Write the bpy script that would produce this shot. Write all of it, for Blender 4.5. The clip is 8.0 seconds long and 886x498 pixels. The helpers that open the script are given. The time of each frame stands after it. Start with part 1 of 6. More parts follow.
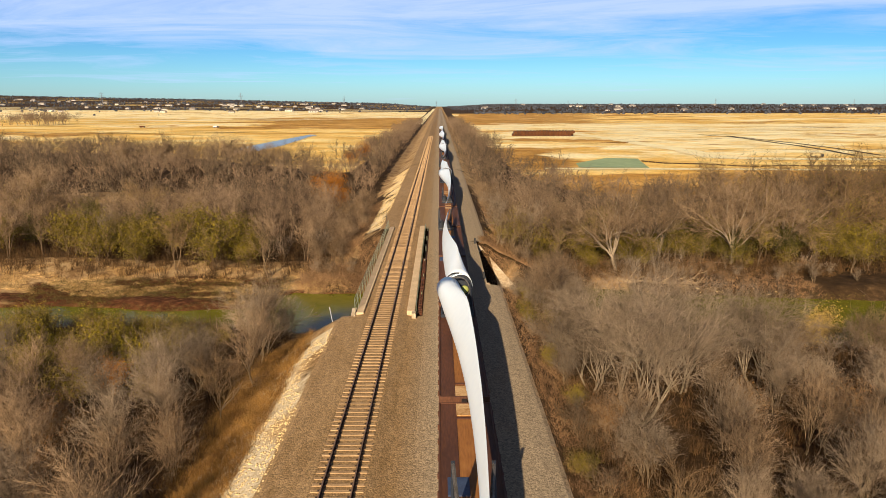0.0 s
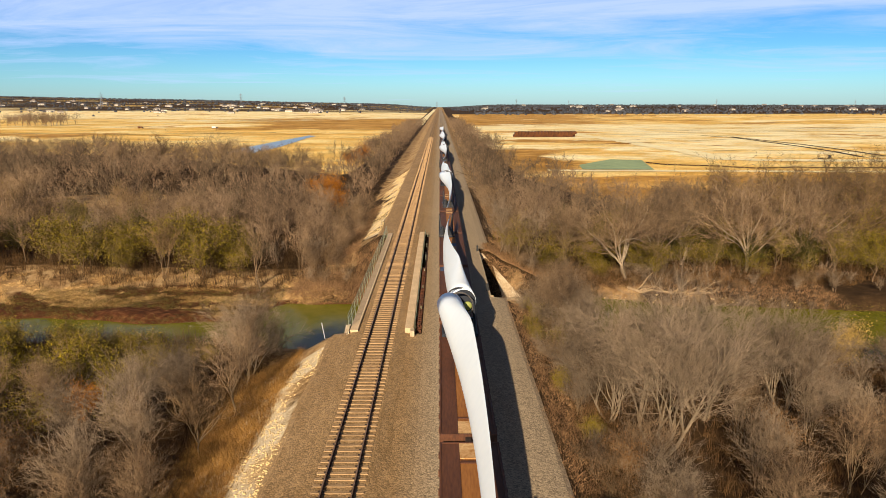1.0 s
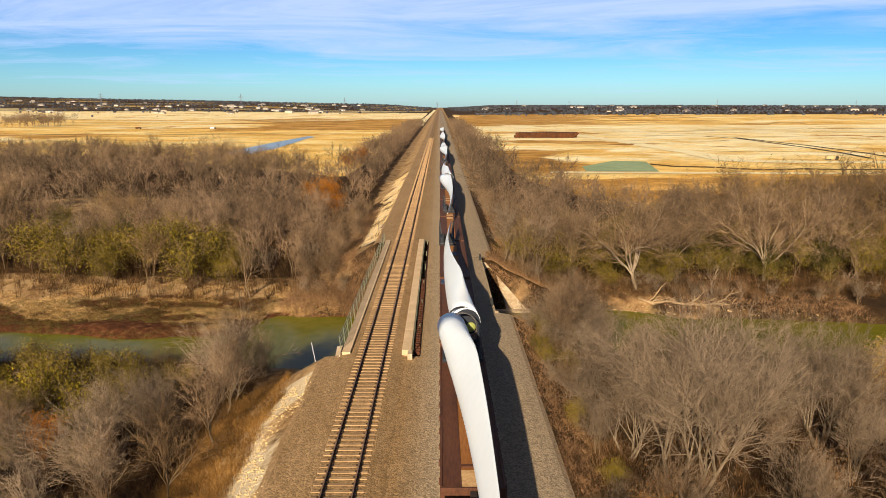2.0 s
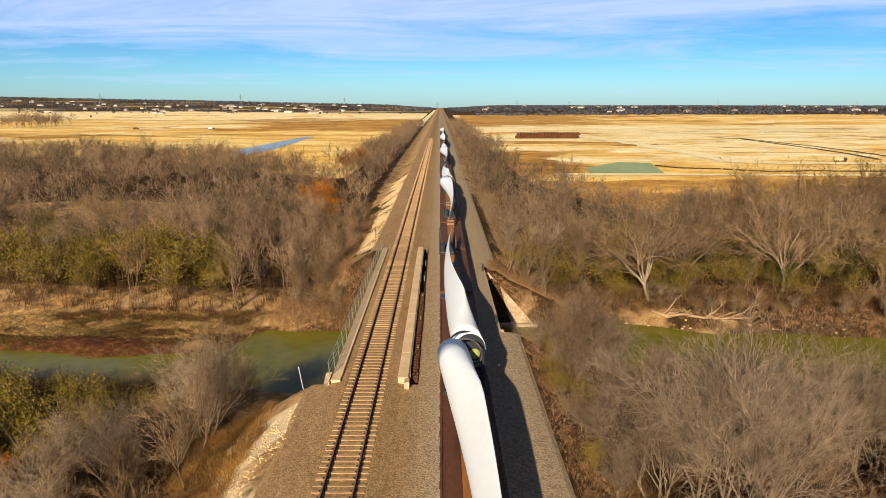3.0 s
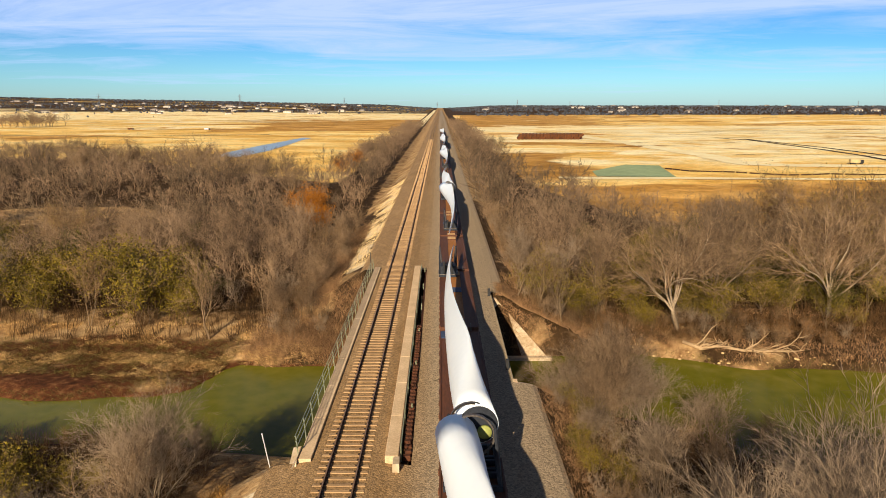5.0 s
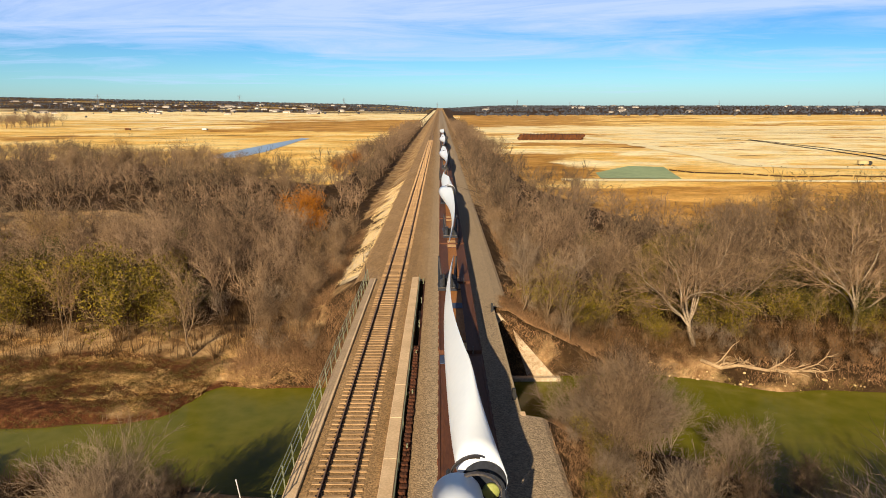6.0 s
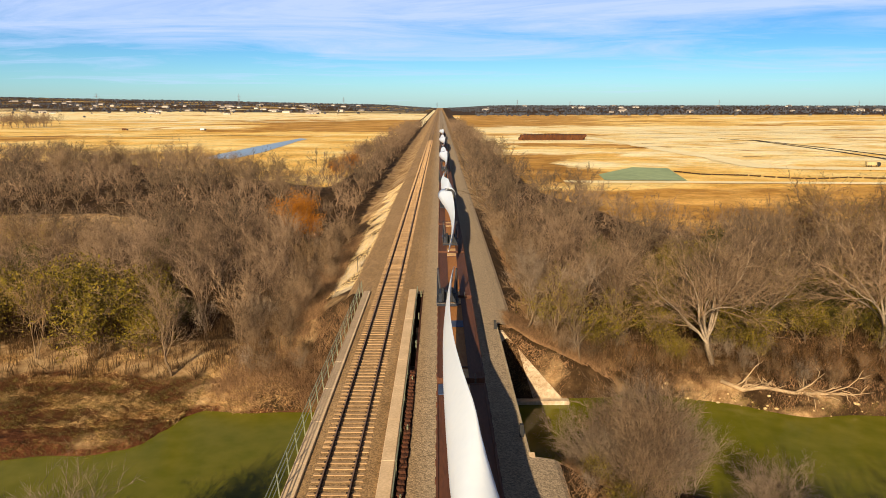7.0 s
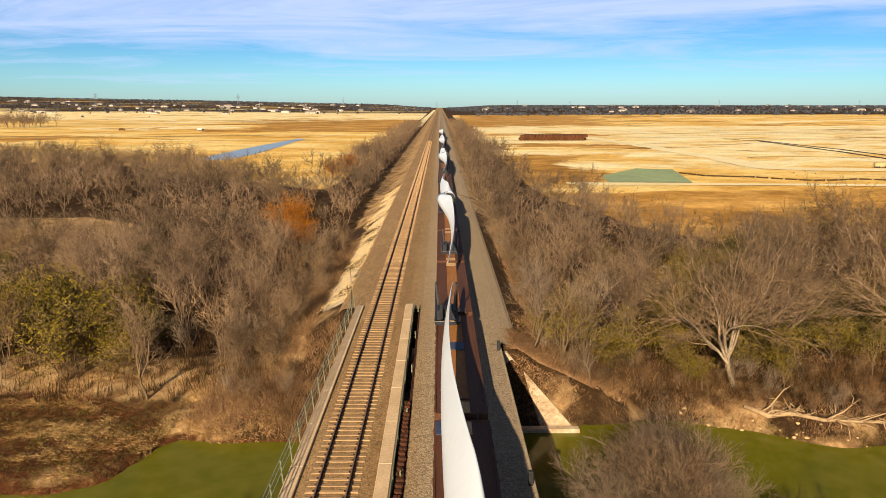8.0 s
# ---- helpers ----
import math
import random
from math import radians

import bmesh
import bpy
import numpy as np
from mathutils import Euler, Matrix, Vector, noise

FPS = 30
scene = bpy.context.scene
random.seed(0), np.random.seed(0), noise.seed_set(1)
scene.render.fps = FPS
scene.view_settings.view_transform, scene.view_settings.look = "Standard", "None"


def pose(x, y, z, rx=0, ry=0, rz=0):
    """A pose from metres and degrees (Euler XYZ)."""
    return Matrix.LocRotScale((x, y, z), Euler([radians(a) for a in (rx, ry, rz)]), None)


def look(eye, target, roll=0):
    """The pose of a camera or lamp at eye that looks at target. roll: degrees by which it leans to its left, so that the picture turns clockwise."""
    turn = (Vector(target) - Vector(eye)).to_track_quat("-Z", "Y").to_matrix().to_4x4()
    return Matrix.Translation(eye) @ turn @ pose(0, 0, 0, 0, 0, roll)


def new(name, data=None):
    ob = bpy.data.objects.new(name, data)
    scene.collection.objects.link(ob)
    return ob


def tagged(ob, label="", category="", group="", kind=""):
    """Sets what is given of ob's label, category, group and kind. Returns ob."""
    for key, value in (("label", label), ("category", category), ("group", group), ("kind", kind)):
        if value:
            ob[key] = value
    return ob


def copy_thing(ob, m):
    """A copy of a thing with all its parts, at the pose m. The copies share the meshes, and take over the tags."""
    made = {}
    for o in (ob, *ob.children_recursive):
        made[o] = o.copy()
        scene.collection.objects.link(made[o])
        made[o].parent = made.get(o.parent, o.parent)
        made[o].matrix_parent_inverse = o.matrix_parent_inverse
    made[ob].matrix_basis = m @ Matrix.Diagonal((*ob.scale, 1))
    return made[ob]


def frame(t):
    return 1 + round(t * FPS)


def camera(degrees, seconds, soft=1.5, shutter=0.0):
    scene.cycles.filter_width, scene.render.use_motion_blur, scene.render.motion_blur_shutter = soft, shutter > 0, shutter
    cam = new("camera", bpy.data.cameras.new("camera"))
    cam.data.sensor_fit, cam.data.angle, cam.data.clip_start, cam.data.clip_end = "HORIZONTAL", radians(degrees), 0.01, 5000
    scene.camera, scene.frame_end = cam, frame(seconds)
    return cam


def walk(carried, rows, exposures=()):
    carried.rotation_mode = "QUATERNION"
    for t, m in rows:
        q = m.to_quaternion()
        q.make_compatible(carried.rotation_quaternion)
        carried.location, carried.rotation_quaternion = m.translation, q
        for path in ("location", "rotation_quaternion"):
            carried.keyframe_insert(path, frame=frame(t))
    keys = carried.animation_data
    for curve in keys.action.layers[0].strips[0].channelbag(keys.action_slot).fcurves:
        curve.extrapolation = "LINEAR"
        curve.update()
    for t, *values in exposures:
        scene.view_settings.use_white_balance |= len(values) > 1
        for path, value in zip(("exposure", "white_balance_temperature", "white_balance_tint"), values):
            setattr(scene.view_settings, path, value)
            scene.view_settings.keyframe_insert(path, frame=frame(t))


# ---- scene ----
# camera: level flight along the railway, about 18 m above the rails (z = 0 is the rail head of the empty track)
cam = camera(63.4, 8.0, soft=0.7)
PATH = [
    (0.0, 4.959, 0.207, 18.088, -0.28, -11.46, 0.0),
    (0.5, 4.943, 2.641, 18.059, -0.26, -11.43, 0.0),
    (1.0, 4.931, 5.210, 18.034, -0.25, -11.41, 0.0),
    (1.5, 4.921, 7.877, 18.014, -0.24, -11.39, 0.0),
    (3.0, 4.911, 16.158, 17.978, -0.22, -11.36, 0.0),
    (3.5, 4.916, 18.933, 17.974, -0.22, -11.36, 0.0),
    (4.0, 4.926, 21.688, 17.973, -0.21, -11.35, 0.0),
    (4.5, 4.941, 24.414, 17.975, -0.21, -11.35, 0.0),
    (6.0, 5.019, 32.390, 18.002, -0.22, -11.34, 0.0),
    (6.5, 5.058, 34.996, 18.016, -0.22, -11.34, 0.0),
    (7.0, 5.104, 37.596, 18.033, -0.23, -11.35, 0.0),
    (7.5, 5.157, 40.208, 18.052, -0.24, -11.36, 0.0),
    (8.0, 5.218, 42.856, 18.074, -0.25, -11.37, 0.0),
]
walk(cam, [(t, pose(x, y, z, 90 + pitch, roll, yaw)) for t, x, y, z, yaw, pitch, roll in PATH], exposures=[(0.0, 0.66, 6600, 12), (4.5, 0.66, 6620, 12), (6.5, 0.68, 6800, 12.5), (8.0, 0.69, 6960, 13)])

# world: clear winter sky with thin high cloud
SUN_EL, SUN_AZ = 23.0, 194.8  # degrees; azimuth clockwise from +y
world = bpy.data.worlds.new("sky")
scene.world = world
world.use_nodes = True


def build_sky():
    nt = world.node_tree
    nt.nodes.clear()
    N, L = nt.nodes.new, nt.links.new
    out, bg = N("ShaderNodeOutputWorld"), N("ShaderNodeBackground")
    sky = N("ShaderNodeTexSky")
    sky.sky_type, sky.sun_disc = "NISHITA", False
    sky.sun_elevation, sky.sun_rotation = radians(SUN_EL), radians(SUN_AZ)
    sky.air_density, sky.dust_density, sky.ozone_density = 1.0, 0.4, 2.0
    geo, sep = N("ShaderNodeTexCoord"), N("ShaderNodeSeparateXYZ")
    L(geo.outputs["Generated"], sep.inputs[0])
    # deepen the blue of the low air all round the horizon
    ramp = N("ShaderNodeValToRGB")
    el = ramp.color_ramp.elements
    el[0].position, el[0].color = 0.0, (0.80, 1.28, 1.86, 1)
    el[1].position, el[1].color = 0.75, (0.09, 0.13, 0.20, 1)
    for p, c in ((0.03, (0.62, 1.20, 1.82, 1)), (0.075, (0.37, 0.91, 1.60, 1)), (0.16, (0.30, 0.68, 1.26, 1)), (0.28, (0.11, 0.20, 0.36, 1))):
        e = el.new(p)
        e.color = c
    L(sep.outputs[2], ramp.inputs[0])
    tint = N("ShaderNodeMix")
    tint.data_type, tint.blend_type = "RGBA", "MULTIPLY"
    tint.inputs[0].default_value = 1.0
    L(sky.outputs[0], tint.inputs[6])
    L(ramp.outputs[0], tint.inputs[7])
    # cirrus on a high flat sheet: direction divided by its height
    up = N("ShaderNodeMath")
    up.operation, up.inputs[1].default_value = "ADD", 0.045
    L(sep.outputs[2], up.inputs[0])
    lift = N("ShaderNodeMath")
    lift.operation, lift.inputs[1].default_value = "MAXIMUM", 0.02
    L(up.outputs[0], lift.inputs[0])
    sheet = N("ShaderNodeVectorMath")
    sheet.operation = "DIVIDE"
    L(geo.outputs["Generated"], sheet.inputs[0])
    comb = N("ShaderNodeCombineXYZ")
    for i in range(3):
        L(lift.outputs[0], comb.inputs[i])
    L(comb.outputs[0], sheet.inputs[1])
    place = N("ShaderNodeMapping")
    place.inputs["Scale"].default_value = (0.30, 0.48, 0.0)
    place.inputs["Rotation"].default_value = (0, 0, radians(12))
    place.inputs["Location"].default_value = (1.3, 4.15, 0)
    L(sheet.outputs[0], place.inputs[0])
    cloud = N("ShaderNodeTexNoise")
    cloud.inputs["Scale"].default_value, cloud.inputs["Detail"].default_value = 1.0, 9
    cloud.inputs["Roughness"].default_value, cloud.inputs["Distortion"].default_value = 0.66, 0.9
    L(place.outputs[0], cloud.inputs["Vector"])
    # the veil thickens with height
    veil = N("ShaderNodeMapRange")
    veil.inputs[1].default_value, veil.inputs[2].default_value = 0.0, 0.115
    veil.inputs[3].default_value, veil.inputs[4].default_value = -0.17, 0.20
    L(sep.outputs[2], veil.inputs[0])
    add = N("ShaderNodeMath")
    add.operation = "ADD"
    L(cloud.outputs[0], add.inputs[0])
    L(veil.outputs[0], add.inputs[1])
    mask = N("ShaderNodeMapRange")
    mask.inputs[1].default_value, mask.inputs[2].default_value = 0.46, 0.76
    mask.inputs[3].default_value, mask.inputs[4].default_value = 0.0, 0.85
    L(add.outputs[0], mask.inputs[0])
    # overhead the sky is clear
    high = N("ShaderNodeMapRange")
    high.inputs[1].default_value, high.inputs[2].default_value = 0.20, 0.42
    high.inputs[3].default_value, high.inputs[4].default_value = 1.0, 0.12
    L(sep.outputs[2], high.inputs[0])
    thin = N("ShaderNodeMath")
    thin.operation = "MULTIPLY"
    L(mask.outputs[0], thin.inputs[0])
    L(high.outputs[0], thin.inputs[1])
    mix = N("ShaderNodeMix")
    mix.data_type = "RGBA"
    mix.inputs[7].default_value = (7.2, 9.3, 14.2, 1)
    L(thin.outputs[0], mix.inputs[0])
    L(tint.outputs[2], mix.inputs[6])
    L(mix.outputs[2], bg.inputs[0])
    bg.inputs[1].default_value = 0.051
    L(bg.outputs[0], out.inputs[0])


build_sky()
az = radians(SUN_AZ)
sun_dir = Vector((math.sin(az) * math.cos(radians(SUN_EL)), math.cos(az) * math.cos(radians(SUN_EL)), math.sin(radians(SUN_EL))))
sun = new("sun", bpy.data.lights.new("sun", "SUN"))
sun.data.energy, sun.data.angle, sun.data.color = 5.0, radians(0.53), (1.0, 0.845, 0.61)
sun.matrix_world = look(sun_dir * 400, (0, 0, 0))
# ---- materials ----
def rich(c, k=1.22):
    """a little more chroma, same lightness"""
    y = 0.3 * c[0] + 0.59 * c[1] + 0.11 * c[2]
    return tuple(min(max(y + (v - y) * k, 0.004), 0.9) for v in c)


def material(name, colour, rough=0.85, metal=0.0, dark=None, scale=1.0, fine=12.0, bump=0.0, bump_scale=30.0, stretch=(1, 1, 1), per=None, spread=0.25):
    """Two scales of noise over a base colour in world metres; per: 'object' or 'island' adds variation piece by piece."""
    m = bpy.data.materials.new(name)
    m.use_nodes = True
    nt = m.node_tree
    N, L = nt.nodes.new, nt.links.new
    b = nt.nodes["Principled BSDF"]
    b.inputs["Roughness"].default_value, b.inputs["Metallic"].default_value = rough, metal
    b.inputs["Specular IOR Level"].default_value = 0.3
    dark = dark or tuple(c * 0.6 for c in colour)
    colour, dark = rich(colour), rich(dark)
    geo = N("ShaderNodeNewGeometry")
    mp = N("ShaderNodeMapping")
    mp.inputs["Scale"].default_value = stretch
    L(geo.outputs["Position"], mp.inputs[0])
    n1, n2 = N("ShaderNodeTexNoise"), N("ShaderNodeTexNoise")
    for n, s, d in ((n1, scale, 4), (n2, fine, 3)):
        n.inputs["Scale"].default_value, n.inputs["Detail"].default_value = s, d
        L(mp.outputs[0], n.inputs["Vector"])
    mixf = N("ShaderNodeMath")
    mixf.operation = "ADD"
    L(n1.outputs[0], mixf.inputs[0])
    L(n2.outputs[0], mixf.inputs[1])
    ramp = N("ShaderNodeMapRange")
    ramp.inputs[1].default_value, ramp.inputs[2].default_value = 0.72, 1.28
    L(mixf.outputs[0], ramp.inputs[0])
    mix = N("ShaderNodeMix")
    mix.data_type = "RGBA"
    mix.inputs[6].default_value, mix.inputs[7].default_value = (*dark, 1), (*colour, 1)
    L(ramp.outputs[0], mix.inputs[0])
    last = mix.outputs[2]
    if per:
        if per == "object":
            r = N("ShaderNodeObjectInfo").outputs["Random"]
        else:
            r = geo.outputs["Random Per Island"]
        mr = N("ShaderNodeMapRange")
        mr.inputs[3].default_value, mr.inputs[4].default_value = 1 - spread, 1 + spread
        L(r, mr.inputs[0])
        hsv = N("ShaderNodeHueSaturation")
        L(mr.outputs[0], hsv.inputs["Value"])
        L(last, hsv.inputs["Color"])
        last = hsv.outputs[0]
    L(last, b.inputs["Base Color"])
    if bump:
        bn, bp = N("ShaderNodeTexNoise"), N("ShaderNodeBump")
        bn.inputs["Scale"].default_value, bn.inputs["Detail"].default_value = bump_scale, 3
        L(mp.outputs[0], bn.inputs["Vector"])
        bp.inputs["Strength"].default_value, bp.inputs["Distance"].default_value = 0.6, bump
        L(bn.outputs[0], bp.inputs["Height"])
        L(bp.outputs[0], b.inputs["Normal"])
    return m


def ballast_material():
    """Crushed stone: cells of 6 cm with their own tone, brown dust in long streaks."""
    m = material("ballast_stone", (0.33, 0.225, 0.13), 0.95, dark=(0.235, 0.152, 0.08), scale=0.35, fine=2.2, stretch=(1, 0.25, 1))
    nt = m.node_tree
    N, L = nt.nodes.new, nt.links.new
    b = nt.nodes["Principled BSDF"]
    geo = N("ShaderNodeNewGeometry")
    vor = N("ShaderNodeTexVoronoi")
    vor.inputs["Scale"].default_value = 11
    L(geo.outputs["Position"], vor.inputs["Vector"])
    sep = N("ShaderNodeSeparateColor")
    L(vor.outputs["Color"], sep.inputs[0])
    mr = N("ShaderNodeMapRange")
    mr.inputs[3].default_value, mr.inputs[4].default_value = 0.62, 1.38
    L(sep.outputs[0], mr.inputs[0])
    hsv = N("ShaderNodeHueSaturation")
    L(mr.outputs[0], hsv.inputs["Value"])
    old = b.inputs["Base Color"].links[0].from_socket
    # cleaner grey stone beside the second track, brown dust along the first
    sx, grey = N("ShaderNodeSeparateXYZ"), N("ShaderNodeMix")
    grey.data_type, grey.inputs[7].default_value = "RGBA", (0.33, 0.262, 0.178, 1)
    gx = N("ShaderNodeMapRange")
    gx.inputs[1].default_value, gx.inputs[2].default_value, gx.inputs[4].default_value = 2.6, 4.6, 0.75
    L(geo.outputs["Position"], sx.inputs[0])
    L(sx.outputs[0], gx.inputs[0])
    L(gx.outputs[0], grey.inputs[0])
    L(old, grey.inputs[6])
    L(grey.outputs[2], hsv.inputs["Color"])
    L(hsv.outputs[0], b.inputs["Base Color"])
    bp = N("ShaderNodeBump")
    bp.inputs["Strength"].default_value, bp.inputs["Distance"].default_value = 0.7, 0.03
    L(vor.outputs["Distance"], bp.inputs["Height"])
    bp.invert = True
    L(bp.outputs[0], b.inputs["Normal"])
    return m


def ground_material():
    """Leaf litter with crown shade in its colour, dry grass, red mud and ploughed straw fields, blended by the zone
    attribute.
    """
    m = bpy.data.materials.new("ground")
    m.use_nodes = True
    nt = m.node_tree
    N, L = nt.nodes.new, nt.links.new
    b = nt.nodes["Principled BSDF"]
    b.inputs["Roughness"].default_value, b.inputs["Specular IOR Level"].default_value = 1.0, 0.1
    geo = N("ShaderNodeNewGeometry")
    zone = N("ShaderNodeAttribute")
    zone.attribute_name = "zone"
    zs = N("ShaderNodeSeparateColor")
    L(zone.outputs["Color"], zs.inputs[0])

    def noise_at(scale, detail, stretch=(1, 1, 1), rough=0.6, turn=0.0):
        mp, n = N("ShaderNodeMapping"), N("ShaderNodeTexNoise")
        mp.inputs["Scale"].default_value = stretch
        mp.inputs["Rotation"].default_value = (0, 0, radians(turn))
        n.inputs["Scale"].default_value, n.inputs["Detail"].default_value, n.inputs["Roughness"].default_value = scale, detail, rough
        L(geo.outputs["Position"], mp.inputs[0])
        L(mp.outputs[0], n.inputs["Vector"])
        return n.outputs[0]

    def colours(fac, stops):
        r = N("ShaderNodeValToRGB")
        e = r.color_ramp.elements
        e[0].position, e[0].color = stops[0][0], (*stops[0][1], 1)
        e[1].position, e[1].color = stops[-1][0], (*stops[-1][1], 1)
        for p, c in stops[1:-1]:
            e.new(p).color = (*c, 1)
        L(fac, r.inputs[0])
        return r.outputs[0]

    def blend(fac, a, c):
        x = N("ShaderNodeMix")
        x.data_type = "RGBA"
        L(fac, x.inputs[0])
        L(a, x.inputs[6])
        L(c, x.inputs[7])
        return x.outputs[2]

    def ragged(z, amount=0.5, size=0.22):
        """a zone's weight with an uneven edge"""
        n = noise_at(size, 6, rough=0.7)
        s = N("ShaderNodeMath")
        s.operation, s.inputs[1].default_value = "SUBTRACT", 0.5
        L(n, s.inputs[0])
        a = N("ShaderNodeMath")
        a.operation, a.inputs[1].default_value = "MULTIPLY_ADD", amount * 2
        L(s.outputs[0], a.inputs[0])
        L(z, a.inputs[2])
        mr = N("ShaderNodeMapRange")
        mr.inputs[1].default_value, mr.inputs[2].default_value = 0.4, 0.6
        L(a.outputs[0], mr.inputs[0])
        return mr.outputs[0]

    # litter brown taken near black: the shade beneath the crowns is in the colour
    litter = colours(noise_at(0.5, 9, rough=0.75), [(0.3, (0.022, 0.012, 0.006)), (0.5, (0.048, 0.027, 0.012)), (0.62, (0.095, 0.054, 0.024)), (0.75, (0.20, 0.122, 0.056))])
    grass = colours(noise_at(0.3, 10, rough=0.78), [(0.32, (0.085, 0.044, 0.019)), (0.43, (0.23, 0.13, 0.056)), (0.53, (0.43, 0.275, 0.13)), (0.68, (0.62, 0.45, 0.24))])
    mud = colours(noise_at(1.1, 8, rough=0.7), [(0.3, (0.03, 0.012, 0.006)), (0.52, (0.095, 0.034, 0.014)), (0.62, (0.17, 0.075, 0.03)), (0.76, (0.32, 0.19, 0.085))])
    field = colours(noise_at(0.016, 12, (0.75, 1.0, 1), 0.74, 9.0), [(0.33, (0.40, 0.20, 0.05)), (0.42, (0.70, 0.42, 0.125)), (0.50, (0.85, 0.58, 0.21)), (0.58, (0.89, 0.69, 0.32)), (0.68, (0.92, 0.80, 0.48))])
    scrub = colours(noise_at(0.05, 9, (0.6, 1.0, 1), 0.75), [(0.3, (0.17, 0.08, 0.025)), (0.46, (0.42, 0.225, 0.065)), (0.66, (0.76, 0.47, 0.17))])
    pale = colours(noise_at(0.028, 11, (0.7, 1.0, 1), 0.74, 3.0), [(0.34, (0.62, 0.36, 0.10)), (0.43, (0.84, 0.63, 0.29)), (0.52, (0.92, 0.78, 0.46)), (0.68, (0.93, 0.85, 0.60))])
    stone = colours(noise_at(4.0, 6, rough=0.8), [(0.3, (0.34, 0.24, 0.13)), (0.5, (0.62, 0.50, 0.33)), (0.7, (0.80, 0.70, 0.52))])
    zone2 = N("ShaderNodeAttribute")
    zone2.attribute_name = "zone_more"
    zs2 = N("ShaderNodeSeparateColor")
    L(zone2.outputs["Color"], zs2.inputs[0])
    furrow = noise_at(0.10, 8, (0.45, 1.0, 1), 0.72, 7.0)
    fm = N("ShaderNodeMapRange")
    fm.inputs[1].default_value, fm.inputs[2].default_value = 0.3, 0.7
    fm.inputs[3].default_value, fm.inputs[4].default_value = 0.76, 1.22
    L(furrow, fm.inputs[0])
    fh = N("ShaderNodeHueSaturation")
    L(fm.outputs[0], fh.inputs["Value"])
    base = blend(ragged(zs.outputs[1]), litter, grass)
    base = blend(ragged(zs.outputs[2], 0.35), base, mud)
    far = blend(ragged(zs2.outputs[2], 1.1, 0.019), field, pale)
    far = blend(ragged(zs2.outputs[1], 1.5, 0.021), far, scrub)
    # clods and stubble
    clod = N("ShaderNodeMapRange")
    clod.inputs[1].default_value, clod.inputs[2].default_value = 0.32, 0.68
    clod.inputs[3].default_value, clod.inputs[4].default_value = 0.78, 1.24
    L(noise_at(0.6, 8, (0.8, 1, 1), 0.75), clod.inputs[0])
    ch = N("ShaderNodeHueSaturation")
    ch.inputs["Saturation"].default_value = 1.06
    L(clod.outputs[0], ch.inputs["Value"])
    L(far, ch.inputs["Color"])
    L(ch.outputs[0], fh.inputs["Color"])
    base = blend(ragged(zs.outputs[0], 0.3), base, fh.outputs[0])
    base = blend(ragged(zs2.outputs[0], 0.55), base, stone)
    L(base, b.inputs["Base Color"])
    bp = N("ShaderNodeBump")
    bp.inputs["Strength"].default_value, bp.inputs["Distance"].default_value = 0.7, 0.15
    L(noise_at(3.0, 5), bp.inputs["Height"])
    L(bp.outputs[0], b.inputs["Normal"])
    return m


def water_material():
    m = material("pond_water", (0.148, 0.138, 0.036), 0.12, dark=(0.095, 0.10, 0.020), scale=0.08, fine=0.6)
    nt = m.node_tree
    b = nt.nodes["Principled BSDF"]
    b.inputs["Specular IOR Level"].default_value = 0.16
    bn, bp, geo = nt.nodes.new("ShaderNodeTexNoise"), nt.nodes.new("ShaderNodeBump"), nt.nodes.new("ShaderNodeNewGeometry")
    bn.inputs["Scale"].default_value = 1.5
    bp.inputs["Strength"].default_value, bp.inputs["Distance"].default_value = 0.10, 0.03
    nt.links.new(geo.outputs["Position"], bn.inputs["Vector"])
    nt.links.new(bn.outputs[0], bp.inputs["Height"])
    nt.links.new(bp.outputs[0], b.inputs["Normal"])
    return m


M_GROUND, M_BALLAST, M_WATER = ground_material(), ballast_material(), water_material()
M_TIE = material("tie_concrete", (0.43, 0.298, 0.182), 0.9, dark=(0.25, 0.168, 0.10), scale=1.5, fine=14, per="object", spread=0.18)
M_TIE_FAR = material("tie_concrete_far", (0.43, 0.298, 0.182), 0.9, dark=(0.25, 0.168, 0.10), scale=1.5, fine=14, per="island", spread=0.18)
M_RAIL_SIDE = material("rail_rust", (0.085, 0.045, 0.028), 0.8, dark=(0.045, 0.025, 0.017), scale=2, fine=20)
M_RAIL_TOP = material("rail_steel", (0.23, 0.15, 0.105), 0.55, dark=(0.12, 0.08, 0.055), scale=1, fine=9)
M_CLIP = material("clip_steel", (0.06, 0.04, 0.03), 0.7, metal=0.4)
M_CONC = material("bridge_concrete", (0.68, 0.525, 0.36), 0.9, dark=(0.48, 0.355, 0.235), scale=0.5, fine=7, bump=0.01, bump_scale=18)
M_CONC_STAIN = material("stained_concrete", (0.56, 0.47, 0.355), 0.9, dark=(0.29, 0.215, 0.14), scale=0.7, fine=3, bump=0.02, bump_scale=9)
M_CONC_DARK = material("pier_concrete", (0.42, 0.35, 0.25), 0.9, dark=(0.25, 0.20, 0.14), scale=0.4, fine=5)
M_RUST = material("girder_rust", (0.10, 0.040, 0.022), 0.85, dark=(0.045, 0.02, 0.013), scale=1.2, fine=9)
M_GALV = material("rail_green_steel", (0.36, 0.38, 0.27), 0.6, metal=0.3, dark=(0.24, 0.26, 0.18), scale=1, fine=9)
M_RIPRAP = material("limestone", (0.72, 0.565, 0.335), 0.95, dark=(0.46, 0.335, 0.19), scale=1.5, fine=9, per="island", spread=0.14)
